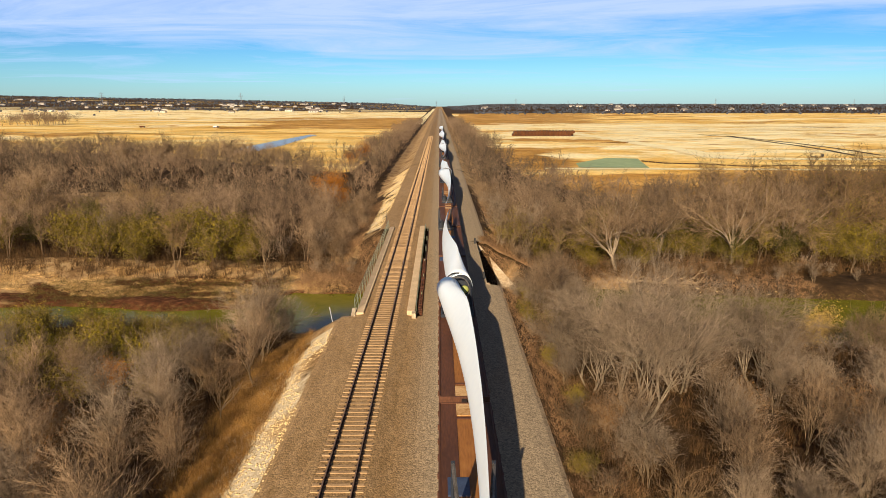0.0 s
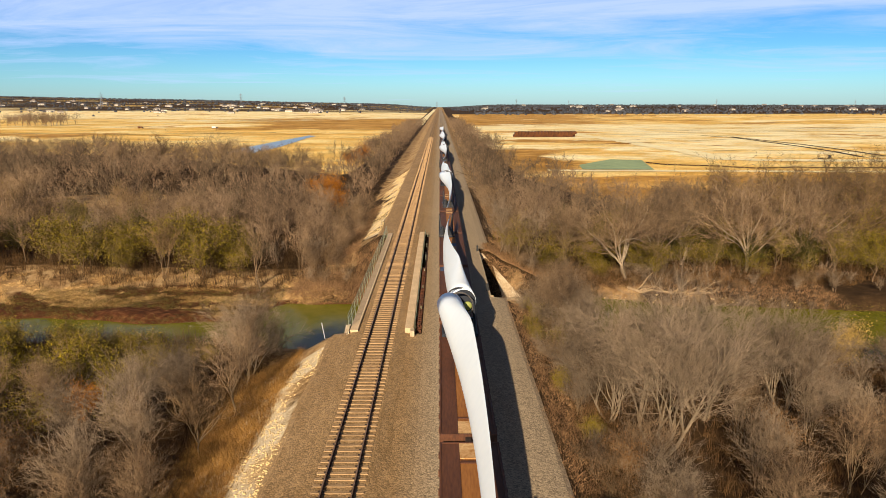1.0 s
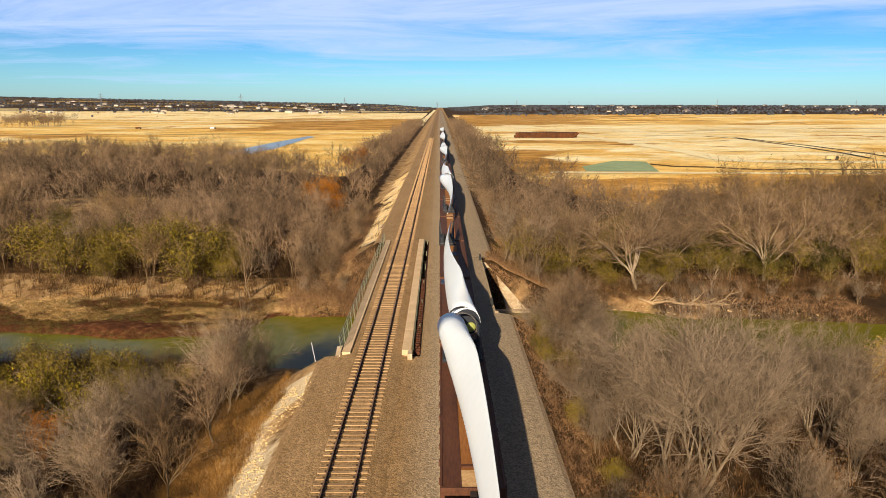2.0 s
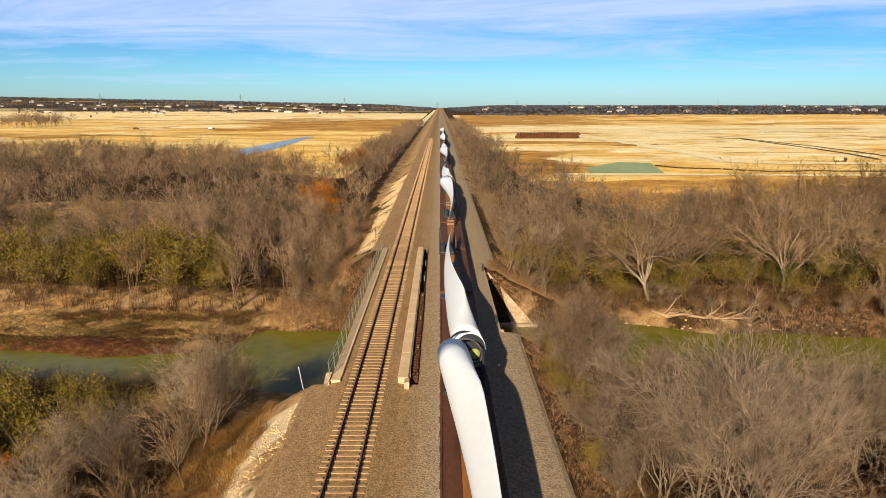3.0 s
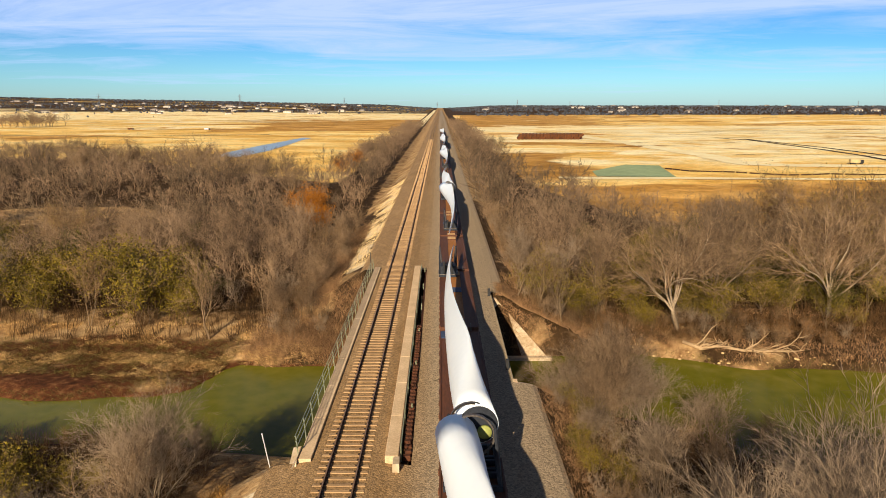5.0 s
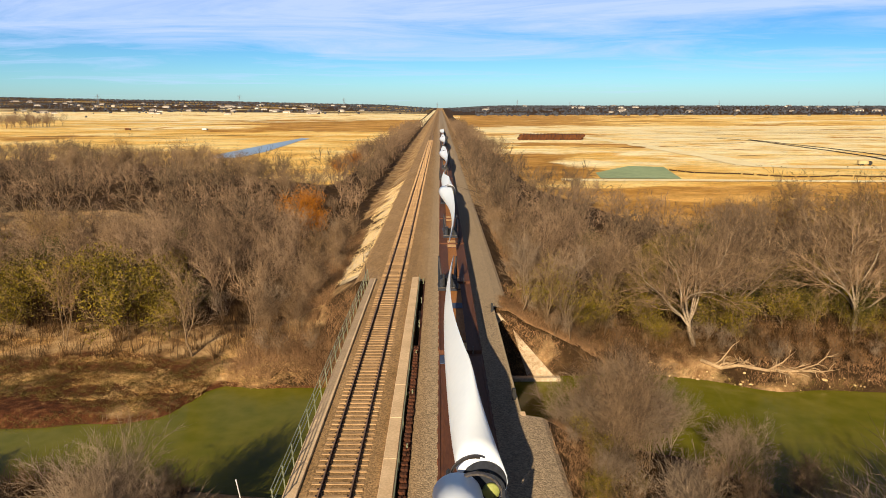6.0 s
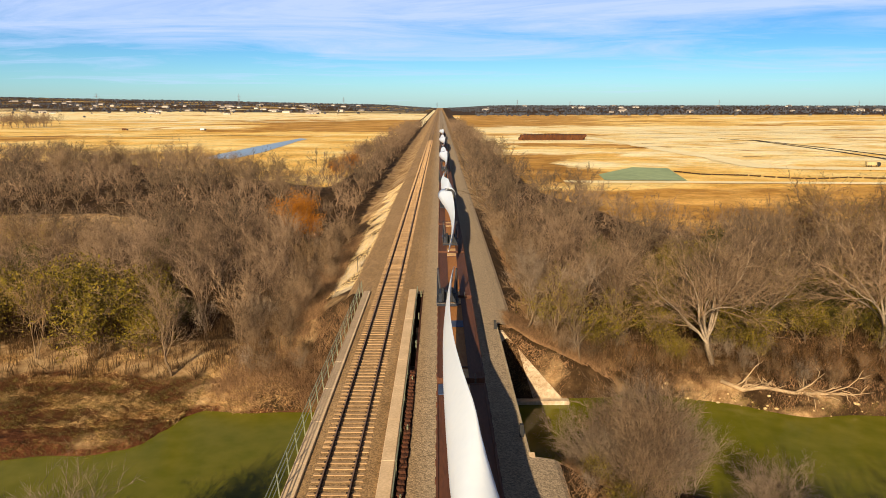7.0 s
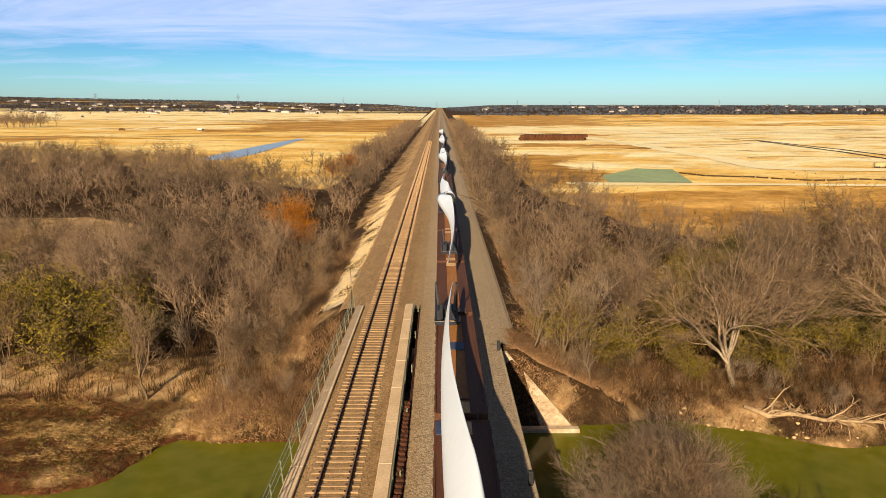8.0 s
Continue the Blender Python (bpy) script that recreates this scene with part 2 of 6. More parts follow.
M_DECK = material("deck_brown_steel", (0.115, 0.05, 0.029), 0.72, dark=(0.06, 0.027, 0.017), scale=0.5, fine=4, stretch=(2.5, 0.35, 1))
M_DECK_MID = material("deck_worn_wood", (0.34, 0.165, 0.07), 0.8, dark=(0.20, 0.085, 0.035), scale=0.35, fine=3, stretch=(3, 0.4, 1))
M_DECK_END = material("deck_pale_end", (0.62, 0.44, 0.26), 0.85, dark=(0.34, 0.18, 0.08), scale=0.9, fine=5)
M_CAR_BLACK = material("car_underframe", (0.045, 0.028, 0.022), 0.85, dark=(0.025, 0.018, 0.016), scale=1, fine=8)
M_BLADE = material("blade_gelcoat", (0.82, 0.865, 0.90), 0.38, dark=(0.775, 0.825, 0.865), scale=0.3, fine=2)
M_FRAME_BLUE = material("fixture_blue_grey", (0.032, 0.036, 0.046), 0.55, metal=0.2, dark=(0.016, 0.018, 0.022), scale=1, fine=8)
M_STEEL = material("fixture_steel", (0.16, 0.145, 0.135), 0.5, metal=0.5, dark=(0.07, 0.06, 0.05), scale=2, fine=10)
M_YELLOW = material("cover_yellow_green", (0.33, 0.35, 0.14), 0.6, dark=(0.24, 0.26, 0.10), scale=2, fine=9)
M_TARP_BLUE = material("blue_cover", (0.05, 0.07, 0.12), 0.6, dark=(0.035, 0.045, 0.08), scale=2, fine=9)
M_BARK_DARK = material("bark_brown", (0.20, 0.145, 0.095), 0.95, dark=(0.10, 0.07, 0.045), scale=1.2, fine=8, per="object", spread=0.25)
M_BARK = material("bark_pale", (0.33, 0.25, 0.165), 0.95, dark=(0.15, 0.108, 0.068), scale=1.2, fine=8, per="object", spread=0.2)
M_BARK_OAK = material("bark_grey", (0.36, 0.292, 0.215), 0.95, dark=(0.12, 0.09, 0.062), scale=0.9, fine=7, per="object", spread=0.15)
M_TWIG = material("twig_brown", (0.315, 0.222, 0.145), 0.95, dark=(0.085, 0.056, 0.034), scale=0.4, fine=3, per="object", spread=0.28)
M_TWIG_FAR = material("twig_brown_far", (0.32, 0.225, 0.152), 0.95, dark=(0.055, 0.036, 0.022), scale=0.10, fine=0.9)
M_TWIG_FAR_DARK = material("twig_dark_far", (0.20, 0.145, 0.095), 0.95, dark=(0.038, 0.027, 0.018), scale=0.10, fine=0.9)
M_TWIG_GREY = material("twig_grey", (0.315, 0.243, 0.178), 0.95, dark=(0.10, 0.072, 0.048), scale=0.4, fine=3, per="object", spread=0.25)
M_TWIG_DARK = material("twig_dark", (0.22, 0.145, 0.082), 0.95, dark=(0.075, 0.05, 0.03), scale=0.4, fine=3, per="object", spread=0.3)
M_WEED = material("weed_dry", (0.38, 0.24, 0.14), 0.95, dark=(0.17, 0.10, 0.055), scale=0.3, fine=2.5, per="island", spread=0.35)
M_FRINGE = material("water_weed", (0.18, 0.135, 0.045), 0.9, dark=(0.06, 0.05, 0.02), scale=0.4, fine=2.5, per="island", spread=0.4)
M_CEDAR = material("leaf_dark_green", (0.095, 0.078, 0.02), 0.8, dark=(0.026, 0.026, 0.009), scale=0.8, fine=4, per="island", spread=0.4)
# dry brush brown, deepened to paint in the shadowed gaps between trees
M_BRUSH_SHADED = material("brush_dry_shaded", (0.145, 0.083, 0.038), 0.95, dark=(0.034, 0.02, 0.010), scale=0.3, fine=2.5, per="island", spread=0.35)
M_TUFT = material("grass_dry", (0.76, 0.55, 0.30), 0.95, dark=(0.33, 0.19, 0.08), scale=0.16, fine=2, per="island", spread=0.3)
M_VERGE = material("grass_rusty", (0.47, 0.275, 0.112), 0.95, dark=(0.13, 0.068, 0.028), scale=0.35, fine=2.5, per="island", spread=0.35)
M_OLIVE = material("leaf_olive", (0.235, 0.176, 0.040), 0.85, dark=(0.034, 0.027, 0.009), scale=0.5, fine=3, per="island", spread=0.25)
M_LIME = material("leaf_yellow_green", (0.26, 0.195, 0.03), 0.75, dark=(0.10, 0.08, 0.017), scale=0.6, fine=3, per="island", spread=0.4)
M_RUSTLEAF = material("leaf_rust", (0.24, 0.125, 0.05), 0.9, dark=(0.12, 0.062, 0.026), scale=0.5, fine=3, per="island", spread=0.3)
M_ORANGE = material("leaf_orange", (0.42, 0.18, 0.035), 0.85, dark=(0.18, 0.07, 0.02), scale=0.5, fine=3, per="island", spread=0.35)
M_STRAWLEAF = material("leaf_straw", (0.44, 0.31, 0.13), 0.85, dark=(0.24, 0.16, 0.06), scale=0.5, fine=3, per="island", spread=0.35)
M_DEADWOOD = material("driftwood", (0.50, 0.375, 0.245), 0.9, dark=(0.28, 0.20, 0.125), scale=1, fine=9)
M_ROAD = material("pale_dirt", (0.92, 0.82, 0.56), 0.95, dark=(0.80, 0.66, 0.40), scale=0.05, fine=0.5)
M_GREENPAD = material("green_cover_soil", (0.33, 0.40, 0.24), 0.9, dark=(0.24, 0.30, 0.18), scale=0.06, fine=0.5)
M_DARKSOIL = material("dark_soil", (0.06, 0.036, 0.018), 0.95, dark=(0.03, 0.02, 0.012), scale=0.05, fine=0.4)
M_TERRACE = material("terrace_soil", (0.30, 0.165, 0.06), 0.95, dark=(0.15, 0.08, 0.03), scale=0.05, fine=0.4)
M_POND = material("far_pond", (0.26, 0.33, 0.38), 0.3, dark=(0.2, 0.26, 0.30), scale=0.02, fine=0.2)
M_STACK = material("rusty_pipe", (0.105, 0.042, 0.018), 0.85, dark=(0.05, 0.02, 0.010), scale=0.3, fine=2, per="object", spread=0.2)
M_WALL = material("house_wall", (0.66, 0.60, 0.52), 0.9, per="object", spread=0.3)
M_ROOF = material("house_roof", (0.22, 0.19, 0.17), 0.9, per="object", spread=0.4)
M_PYLON = material("pylon_steel", (0.22, 0.23, 0.25), 0.7)
M_FARTREE = material("far_tree", (0.075, 0.076, 0.082), 1.0, dark=(0.026, 0.030, 0.040), scale=0.02, fine=0.2, per="island", spread=0.4)
M_YELLOW_DULL = material("machine_yellow", (0.50, 0.41, 0.24), 0.6)
M_WHITE = material("white_paint", (0.8, 0.78, 0.74), 0.6)
M_DARK = material("dark_paint", (0.03, 0.03, 0.03), 0.6)
# ---- mesh helpers ----
class Geo:
    """Collects boxes, tubes, lofts and loose faces into one mesh."""

    def __init__(self):
        self.v, self.f, self.m = [], [], []

    def add(self, verts, faces, mat=0):
        k = len(self.v)
        self.v.extend(tuple(p) for p in verts)
        self.f.extend(tuple(i + k for i in f) for f in faces)
        self.m.extend([mat] * len(faces))
        return self

    def box(self, x0, y0, z0, x1, y1, z1, bevel=0.0, mat=0):
        b = min(bevel, (x1 - x0) * 0.45, (y1 - y0) * 0.45)
        if b <= 0:
            vs = [(x, y, z) for z in (z0, z1) for x, y in ((x0, y0), (x1, y0), (x1, y1), (x0, y1))]
            fs = [(3, 2, 1, 0), (4, 5, 6, 7)] + [(i, (i + 1) % 4, (i + 1) % 4 + 4, i + 4) for i in range(4)]
        else:
            vs = [(x, y, z) for z in (z0, z1 - b) for x, y in ((x0, y0), (x1, y0), (x1, y1), (x0, y1))]
            vs += [(x, y, z1) for x, y in ((x0 + b, y0 + b), (x1 - b, y0 + b), (x1 - b, y1 - b), (x0 + b, y1 - b))]
            fs = [(3, 2, 1, 0), (8, 9, 10, 11)]
            fs += [(i + k, (i + 1) % 4 + k, (i + 1) % 4 + 4 + k, i + 4 + k) for k in (0, 4) for i in range(4)]
        return self.add(vs, fs, mat)

    def tube(self, pts, radii, sides=6, mat=0, cap=True):
        pts = [Vector(p) for p in pts]
        rings = []
        for i, p in enumerate(pts):
            d = (pts[min(i + 1, len(pts) - 1)] - pts[max(i - 1, 0)]).normalized()
            a = d.cross(Vector((0, 0, 1)) if abs(d.z) < 0.9 else Vector((1, 0, 0))).normalized()
            b = d.cross(a)
            r = radii[i] if hasattr(radii, "__len__") else radii
            rings.append([p + (a * math.cos(t) + b * math.sin(t)) * r for t in (2 * math.pi * j / sides for j in range(sides))])
        vs = [v for ring in rings for v in ring]
        fs = [(k * sides + j, k * sides + (j + 1) % sides, (k + 1) * sides + (j + 1) % sides, (k + 1) * sides + j) for k in range(len(pts) - 1) for j in range(sides)]
        if cap:
            fs += [tuple(range(sides))[::-1], tuple((len(pts) - 1) * sides + j for j in range(sides))]
        return self.add(vs, fs, mat)

    def beam(self, a, b, w, h=None, mat=0):
        """a square bar from a to b"""
        return self.tube([a, b], [w * 0.7071, w * 0.7071], 4, mat)

    def loft(self, rings, mat=0, cap=True):
        n = len(rings[0])
        vs = [p for r in rings for p in r]
        fs = [(k * n + j, k * n + (j + 1) % n, (k + 1) * n + (j + 1) % n, (k + 1) * n + j) for k in range(len(rings) - 1) for j in range(n)]
        if cap:
            fs += [tuple(range(n))[::-1], tuple((len(rings) - 1) * n + j for j in range(n))]
        return self.add(vs, fs, mat)

    def mesh(self, name, mats, smooth=False):
        me = bpy.data.meshes.new(name)
        me.from_pydata(self.v, [], self.f)
        for m in mats if isinstance(mats, (list, tuple)) else [mats]:
            me.materials.append(m)
        if any(self.m):
            me.polygons.foreach_set("material_index", self.m)
        if smooth:
            me.polygons.foreach_set("use_smooth", [True] * len(me.polygons))
        me.update()
        return me


def fast_mesh(name, verts, tris, mat, smooth=False):
    """A triangle mesh from numpy arrays."""
    me = bpy.data.meshes.new(name)
    me.vertices.add(len(verts))
    me.vertices.foreach_set("co", np.asarray(verts, np.float32).ravel())
    me.loops.add(len(tris) * 3)
    me.loops.foreach_set("vertex_index", np.asarray(tris, np.int32).ravel())
    me.polygons.add(len(tris))
    me.polygons.foreach_set("loop_start", np.arange(len(tris), dtype=np.int32) * 3)
    me.polygons.foreach_set("loop_total", np.full(len(tris), 3, np.int32))
    if smooth:
        me.polygons.foreach_set("use_smooth", np.ones(len(tris), bool))
    me.materials.append(mat)
    me.update(calc_edges=True)
    return me


def thing(name, label, category, group="", kind="", data=None, at=None):
    ob = new(name, data)
    if at is not None:
        ob.matrix_world = at
    return tagged(ob, label, category, group, kind)


def part(name, geo, mats, parent, label="", smooth=False, m=None):
    """One mesh object under a thing or under a part. geo: a Geo, or mesh data to share."""
    ob = new(name, geo.mesh(name, mats, smooth) if isinstance(geo, Geo) else geo)
    ob.parent = parent
    if m is not None:
        ob.matrix_basis = m
    return tagged(ob, label)


def smooth(a, b, v):
    t = np.clip((np.asarray(v, float) - a) / (b - a), 0, 1)
    return t * t * (3 - 2 * t)


# ---- the lie of the land ----
WATER_Z = -6.78
BRIDGE_A, BRIDGE_B = 62.3, 106.4
EAST_A, EAST_B = 73.6, 96.4  # the shorter span under the second track
SIDE_L, SIDE_R = -3.8, 11.3


def north_shore(x):
    return np.interp(x, [-70, -43, -30, -20, -17.5, -16.2, -15, -12.5, -6, 2, 10, 15, 24, 29, 35, 44, 56, 90],
                     [84, 85.5, 84, 84, 85.2, 88, 91.8, 92.2, 92.5, 93.5, 95, 97, 96.0, 93.8, 91.5, 91.0, 89, 88])


def south_shore(x):
    return np.interp(x, [-70, -40, -25, -12, -6, 4, 9, 13, 17, 22, 26, 30, 36, 60, 90], [73, 77, 77, 76.5, 75, 72, 76, 80, 82.5, 80, 75, 72, 71, 70, 70])


def wave(x, y, s, a, seed=0.0):
    """a cheap smooth uneven surface"""
    return a * (np.sin(x / s + 1.3 * np.sin(y / s * 0.7 + seed)) + np.sin(y / s * 1.1 + 1.7 * np.sin(x / s * 0.6 + seed * 2)) + 0.5 * np.sin((x + y) / s * 2.3 + seed)) / 2.5


def field_edge(x):
    """where woods give way to open fields, north of the creek"""
    return np.interp(x, [-300, -150, -110, -42, -26, -8, 10, 27, 45, 62, 90, 140, 300], [330, 310, 300, 240, 225, 225, 225, 225, 175, 158, 172, 178, 180])


def land(x, y):
    x, y = np.asarray(x, float), np.asarray(y, float)
    n, s = north_shore(x), south_shore(x)
    base = -5.3 + wave(x, y, 9.0, 0.35) + wave(x, y, 2.9, 0.12, 2.0)
    base = base + 0.9 * smooth(60, 20, y) - 0.3
    plain = -3.0 + wave(x, y, 60.0, 0.35, 1.0)
    base = base + (plain - base) * smooth(150, 235, y)
    # the far rise
    rise = smooth(900, 4000, y)
    base = base + rise * (17.0 * (0.3 + 0.7 * smooth(25, 320, np.abs(x - 3))) + 46.0 * np.clip(-x / 2500.0, 0, 1.3) + wave(x, y, 420.0, 4.0))
    # creek bed
    inside = np.minimum(n - y, y - s)
    bank = smooth(-3.2, 2.6, inside + wave(x, y, 2.1, 0.5, 3.0))
    base = base + (-8.2 - base) * bank
    # low spit on the north-west shore
    spit = smooth(16, 3, np.abs(y - 94)) * smooth(-11, -17, x)
    base = np.where(inside < 0, base - 0.75 * spit, base)
    # embankment under the two tracks, with sloped ends at the bridge
    out = np.maximum(SIDE_L - x, x - SIDE_R)
    east = smooth(2.9, 3.4, x)
    gap = np.minimum(y - BRIDGE_A - (EAST_A - BRIDGE_A) * east, BRIDGE_B - (BRIDGE_B - EAST_B) * east - y)
    top = -0.62 - np.maximum(out, 0) / 1.75
    steep = 0.74 + east * np.where(y > 85, 3.6, 1.0)
    top = np.where(gap > 0, top - gap * steep - 0.5, top)
    top = top - 0.25 * wave(x, y, 1.7, 1.0, 5.0) * smooth(0.3, 2.5, out)
    return np.maximum(base, top)


def spaced(breaks):
    out = [breaks[0][0]]
    for a, b, step, grow in breaks:
        v, s = a, step
        while v < b - 1e-6:
            v += s
            s *= grow
            out.append(min(v, b))
    return np.array(out)


def build_ground():
    half = spaced([(0, 75, 0.9, 1.0), (75, 3600, 1.2, 1.09)])
    xs = np.concatenate([-half[:0:-1], half])
    ys = spaced([(-80, 18, 3.0, 1.0), (18, 128, 0.9, 1.0), (128, 4300, 1.1, 1.045)])
    X, Y = np.meshgrid(xs, ys)
    Z = land(X, Y)
    nx, ny = len(xs), len(ys)
    i = np.arange(ny - 1)[:, None] * nx + np.arange(nx - 1)[None, :]
    quads = np.stack([i, i + 1, i + nx + 1, i + nx], -1).reshape(-1, 4)
    me = bpy.data.meshes.new("ground")
    me.vertices.add(nx * ny)
    me.vertices.foreach_set("co", np.stack([X, Y, Z], -1).astype(np.float32).ravel())
    me.loops.add(len(quads) * 4)
    me.loops.foreach_set("vertex_index", quads.astype(np.int32).ravel())
    me.polygons.add(len(quads))
    me.polygons.foreach_set("loop_start", np.arange(len(quads), dtype=np.int32) * 4)
    me.polygons.foreach_set("loop_total", np.full(len(quads), 4, np.int32))
    me.polygons.foreach_set("use_smooth", np.ones(len(quads), bool))
    me.update(calc_edges=True)
    # zones: red = open field, green = dry grass, blue = dark red mud
    field = smooth(-14, 14, Y - field_edge(X))
    wet = smooth(WATER_Z + 0.60, WATER_Z + 0.15, Z) * (Y > 60) * (Y < 125) * (1 - 0.7 * smooth(8, 14, X) * (Y > 85))
    out = np.maximum(SIDE_L - X, X - SIDE_R)
    wide = 1.5 * smooth(115, 150, Y)
    verge = smooth(8.5, 5.5, out - wide) * smooth(-3, 0, out) * np.where((X > 0) | (Y > 90), np.where(X > 0, 0.30, 0.38) + 0.25 * wave(X, Y, 2.7, 1.0, 8.0), 0.8 + 0.3 * wave(X, Y, 3.1, 1.0, 2.0))
    glade = smooth(1.15, 0.85, np.hypot((X + 76) / 26, (Y - 172) / 17))
    spit = smooth(15, 9, np.abs(Y - 97)) * smooth(-8, -13, X) * smooth(-75, -60, X)
    shore = smooth(6.5, 4, np.abs(Y - north_shore(X) - 4)) * smooth(17, 21, X) * smooth(44, 34, X) * (0.55 + 0.3 * wave(X, Y, 2.2, 1.0, 3.0))
    grass = np.clip(np.maximum.reduce([verge, glade, spit, shore]), 0, 1)
    mud = smooth(4.5, 2.5, np.abs(Y - north_shore(X) - 3.6 - 1.2 * np.sin(X / 4.0))) * smooth(-19, -25, X) * smooth(-90, -70, X)
    mud = mud * (0.85 + 0.5 * wave(X, Y, 1.9, 1.0, 4.0))
    damp = spit * smooth(0.2, -0.3, wave(X, Y, 2.3, 1.0, 9.0)) * smooth(104, 98, Y)
    mud = np.clip(np.maximum.reduce([mud, 0.75 * wet, 0.62 * damp]), 0, 1)
    field = field * (1 - np.where(X < 0, 0.62 + 0.2 * wave(X, Y, 75.0, 1.0, 2.0), 0.85) * np.where(X < 0, smooth(1400, 1900, Y), smooth(1400, 1600, Y)))
    field = np.where((X > -30) & (X < 30), field * smooth(22, 30, np.abs(X - 3)), field)
    grass = np.maximum(grass, smooth(15.5, 13, np.abs(X - 3.5)) * smooth(150, 190, Y)) * (1 - field)
    col = np.stack([field, grass, mud, np.ones_like(mud)], -1)
    at = me.color_attributes.new("zone", "FLOAT_COLOR", "POINT")
    at.data.foreach_set("color", col.astype(np.float32).ravel())
    # more zones: red = broken stone, green = brown scrub, blue = pale graded soil
    cst = -5.0 + 0.5 * np.sin(Y / 4.1) + 0.3 * np.sin(Y / 1.7)
    stone = smooth(2.6, 1.1, np.abs(X - cst + 0.4)) * ((Y < 60) | (Y > 110)) * smooth(300, 170, Y)
    stone = stone * (0.75 + 0.45 * wave(X, Y, 2.3, 1.0, 6.0))
    stone = np.maximum(stone * 0.85, 0.62 * smooth(3.0, 1.4, np.abs(X + 7.6 - 0.6 * np.sin(Y / 3.3))) * (Y < 60))
    far_r = X > 0.03 * Y
    scrub = smooth(720, 800, Y) * smooth(2100, 1700, Y) * smooth(0.42, 0.02, X / np.maximum(Y, 1)) * far_r
    scrub = np.maximum(scrub, 0.9 * smooth(400, 320, Y) * smooth(0.30, 0.10, X / np.maximum(Y, 1)) * far_r * (Y > 225))
    scrub = np.maximum(scrub, smooth(590, 650, Y) * smooth(1150, 1000, Y) * (X < 0) * smooth(0.30, 0.18, -X / np.maximum(Y, 1)))
    scrub = np.maximum(scrub, smooth(232, 215, Y) * far_r)
    pale = (0.55 * smooth(250, 300, Y) + 0.45 * smooth(400, 480, Y)) * smooth(820, 740, Y) * far_r
    pale = np.maximum(pale, smooth(960, 1100, Y) * smooth(2600, 1900, Y) * (X < 0) * 0.8)
    open_land = smooth(330, 420, Y)
    scrub = np.clip(scrub + 0.62 * open_land * smooth(0.15, 0.75, wave(X, Y * 1.6, 46.0, 1.0, 2.0)), 0, 1)
    pale = np.clip(pale + 0.8 * open_land * smooth(0.1, 0.7, wave(X, Y * 1.5, 62.0, 1.0, 5.5)), 0, 1)
    col2 = np.stack([stone, scrub, pale, np.ones_like(pale)], -1)
    at2 = me.color_attributes.new("zone_more", "FLOAT_COLOR", "POINT")
    at2.data.foreach_set("color", col2.astype(np.float32).ravel())
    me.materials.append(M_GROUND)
    return thing("ground", "brown leaf litter darkened with painted tree shade, dry grass and straw-coloured fields", "ground", kind="structure", data=me)


ground = build_ground()

water = Geo()
water.add([(-70, 66, WATER_Z), (90, 62, WATER_Z), (90, 104, WATER_Z), (-70, 102, WATER_Z)], [(0, 1, 2, 3)])
thing("water", "still murky green creek water between brushy banks", "water", kind="structure", data=water.mesh("water", M_WATER))
# ---- railway ----
TRACK_1, TRACK_2 = 0.0, 6.42
TIE_STEP = 0.61
LINE_START, LINE_END = -70.0, 3600.0


def strip(geo, profile, y0, y1, step=None, mat=0):
    """extrude an open cross profile (x, z) along y, facing up"""
    ys = [y0]
    s = step or (y1 - y0)
    while ys[-1] < y1 - 1e-6:
        ys.append(min(ys[-1] + s, y1))
        if ys[-1] > 260:
            s *= 1.3
    n = len(profile)
    vs = [(x, y, z) for y in ys for x, z in profile]
    fs = [(k * n + j, k * n + j + 1, (k + 1) * n + j + 1, (k + 1) * n + j) for k in range(len(ys) - 1) for j in range(n - 1)]
    geo.add(vs, fs, mat)


def ballast_bed():
    shoulder = [(-4.5, -1.1), (-3.75, -0.52), (-2.4, -0.36), (-1.40, -0.238), (1.40, -0.238), (2.3, -0.42), (3.6, -0.50), (4.7, -0.36), (5.0, -0.25), (7.9, -0.25), (8.6, -0.40), (10.4, -0.48), (11.2, -0.62), (12.2, -1.2)]
    g = Geo()
    west = [p for p in shoulder if p[0] < 3] + [(3.0, -0.46)]
    east = [(3.42, -0.50)] + [p for p in shoulder if p[0] > 3.5]
    strip(g, shoulder, LINE_START, BRIDGE_A - 0.6, 2.0)
    strip(g, shoulder, BRIDGE_B + 0.6, LINE_END, 2.0)
    strip(g, east, BRIDGE_A - 0.6, EAST_A - 0.5, 2.0)
    strip(g, east, EAST_B + 0.5, BRIDGE_B + 0.6, 2.0)
    strip(g, [(-1.8, -0.30), (-1.40, -0.238), (1.40, -0.238), (2.05, -0.34)], BRIDGE_A - 0.6, BRIDGE_B + 0.6, 2.0)
    strip(g, [(3.42, -0.55), (4.5, -0.36), (5.0, -0.25), (7.9, -0.25), (8.6, -0.40), (9.85, -0.50)], EAST_A - 0.5, EAST_B + 0.5, 2.0)
    return thing("ballast", "brown crushed-stone ballast bed shared by two railway tracks", "ballast", kind="structure", data=g.mesh("ballast", M_BALLAST))


ballast_bed()


def rail_profile():
    return [(-0.075, -0.18), (0.075, -0.18), (0.075, -0.165), (0.014, -0.14), (0.014, -0.045), (0.037, -0.035), (0.037, -0.004), (-0.037, -0.004), (-0.037, -0.035), (-0.014, -0.045), (-0.014, -0.14), (-0.075, -0.165)]


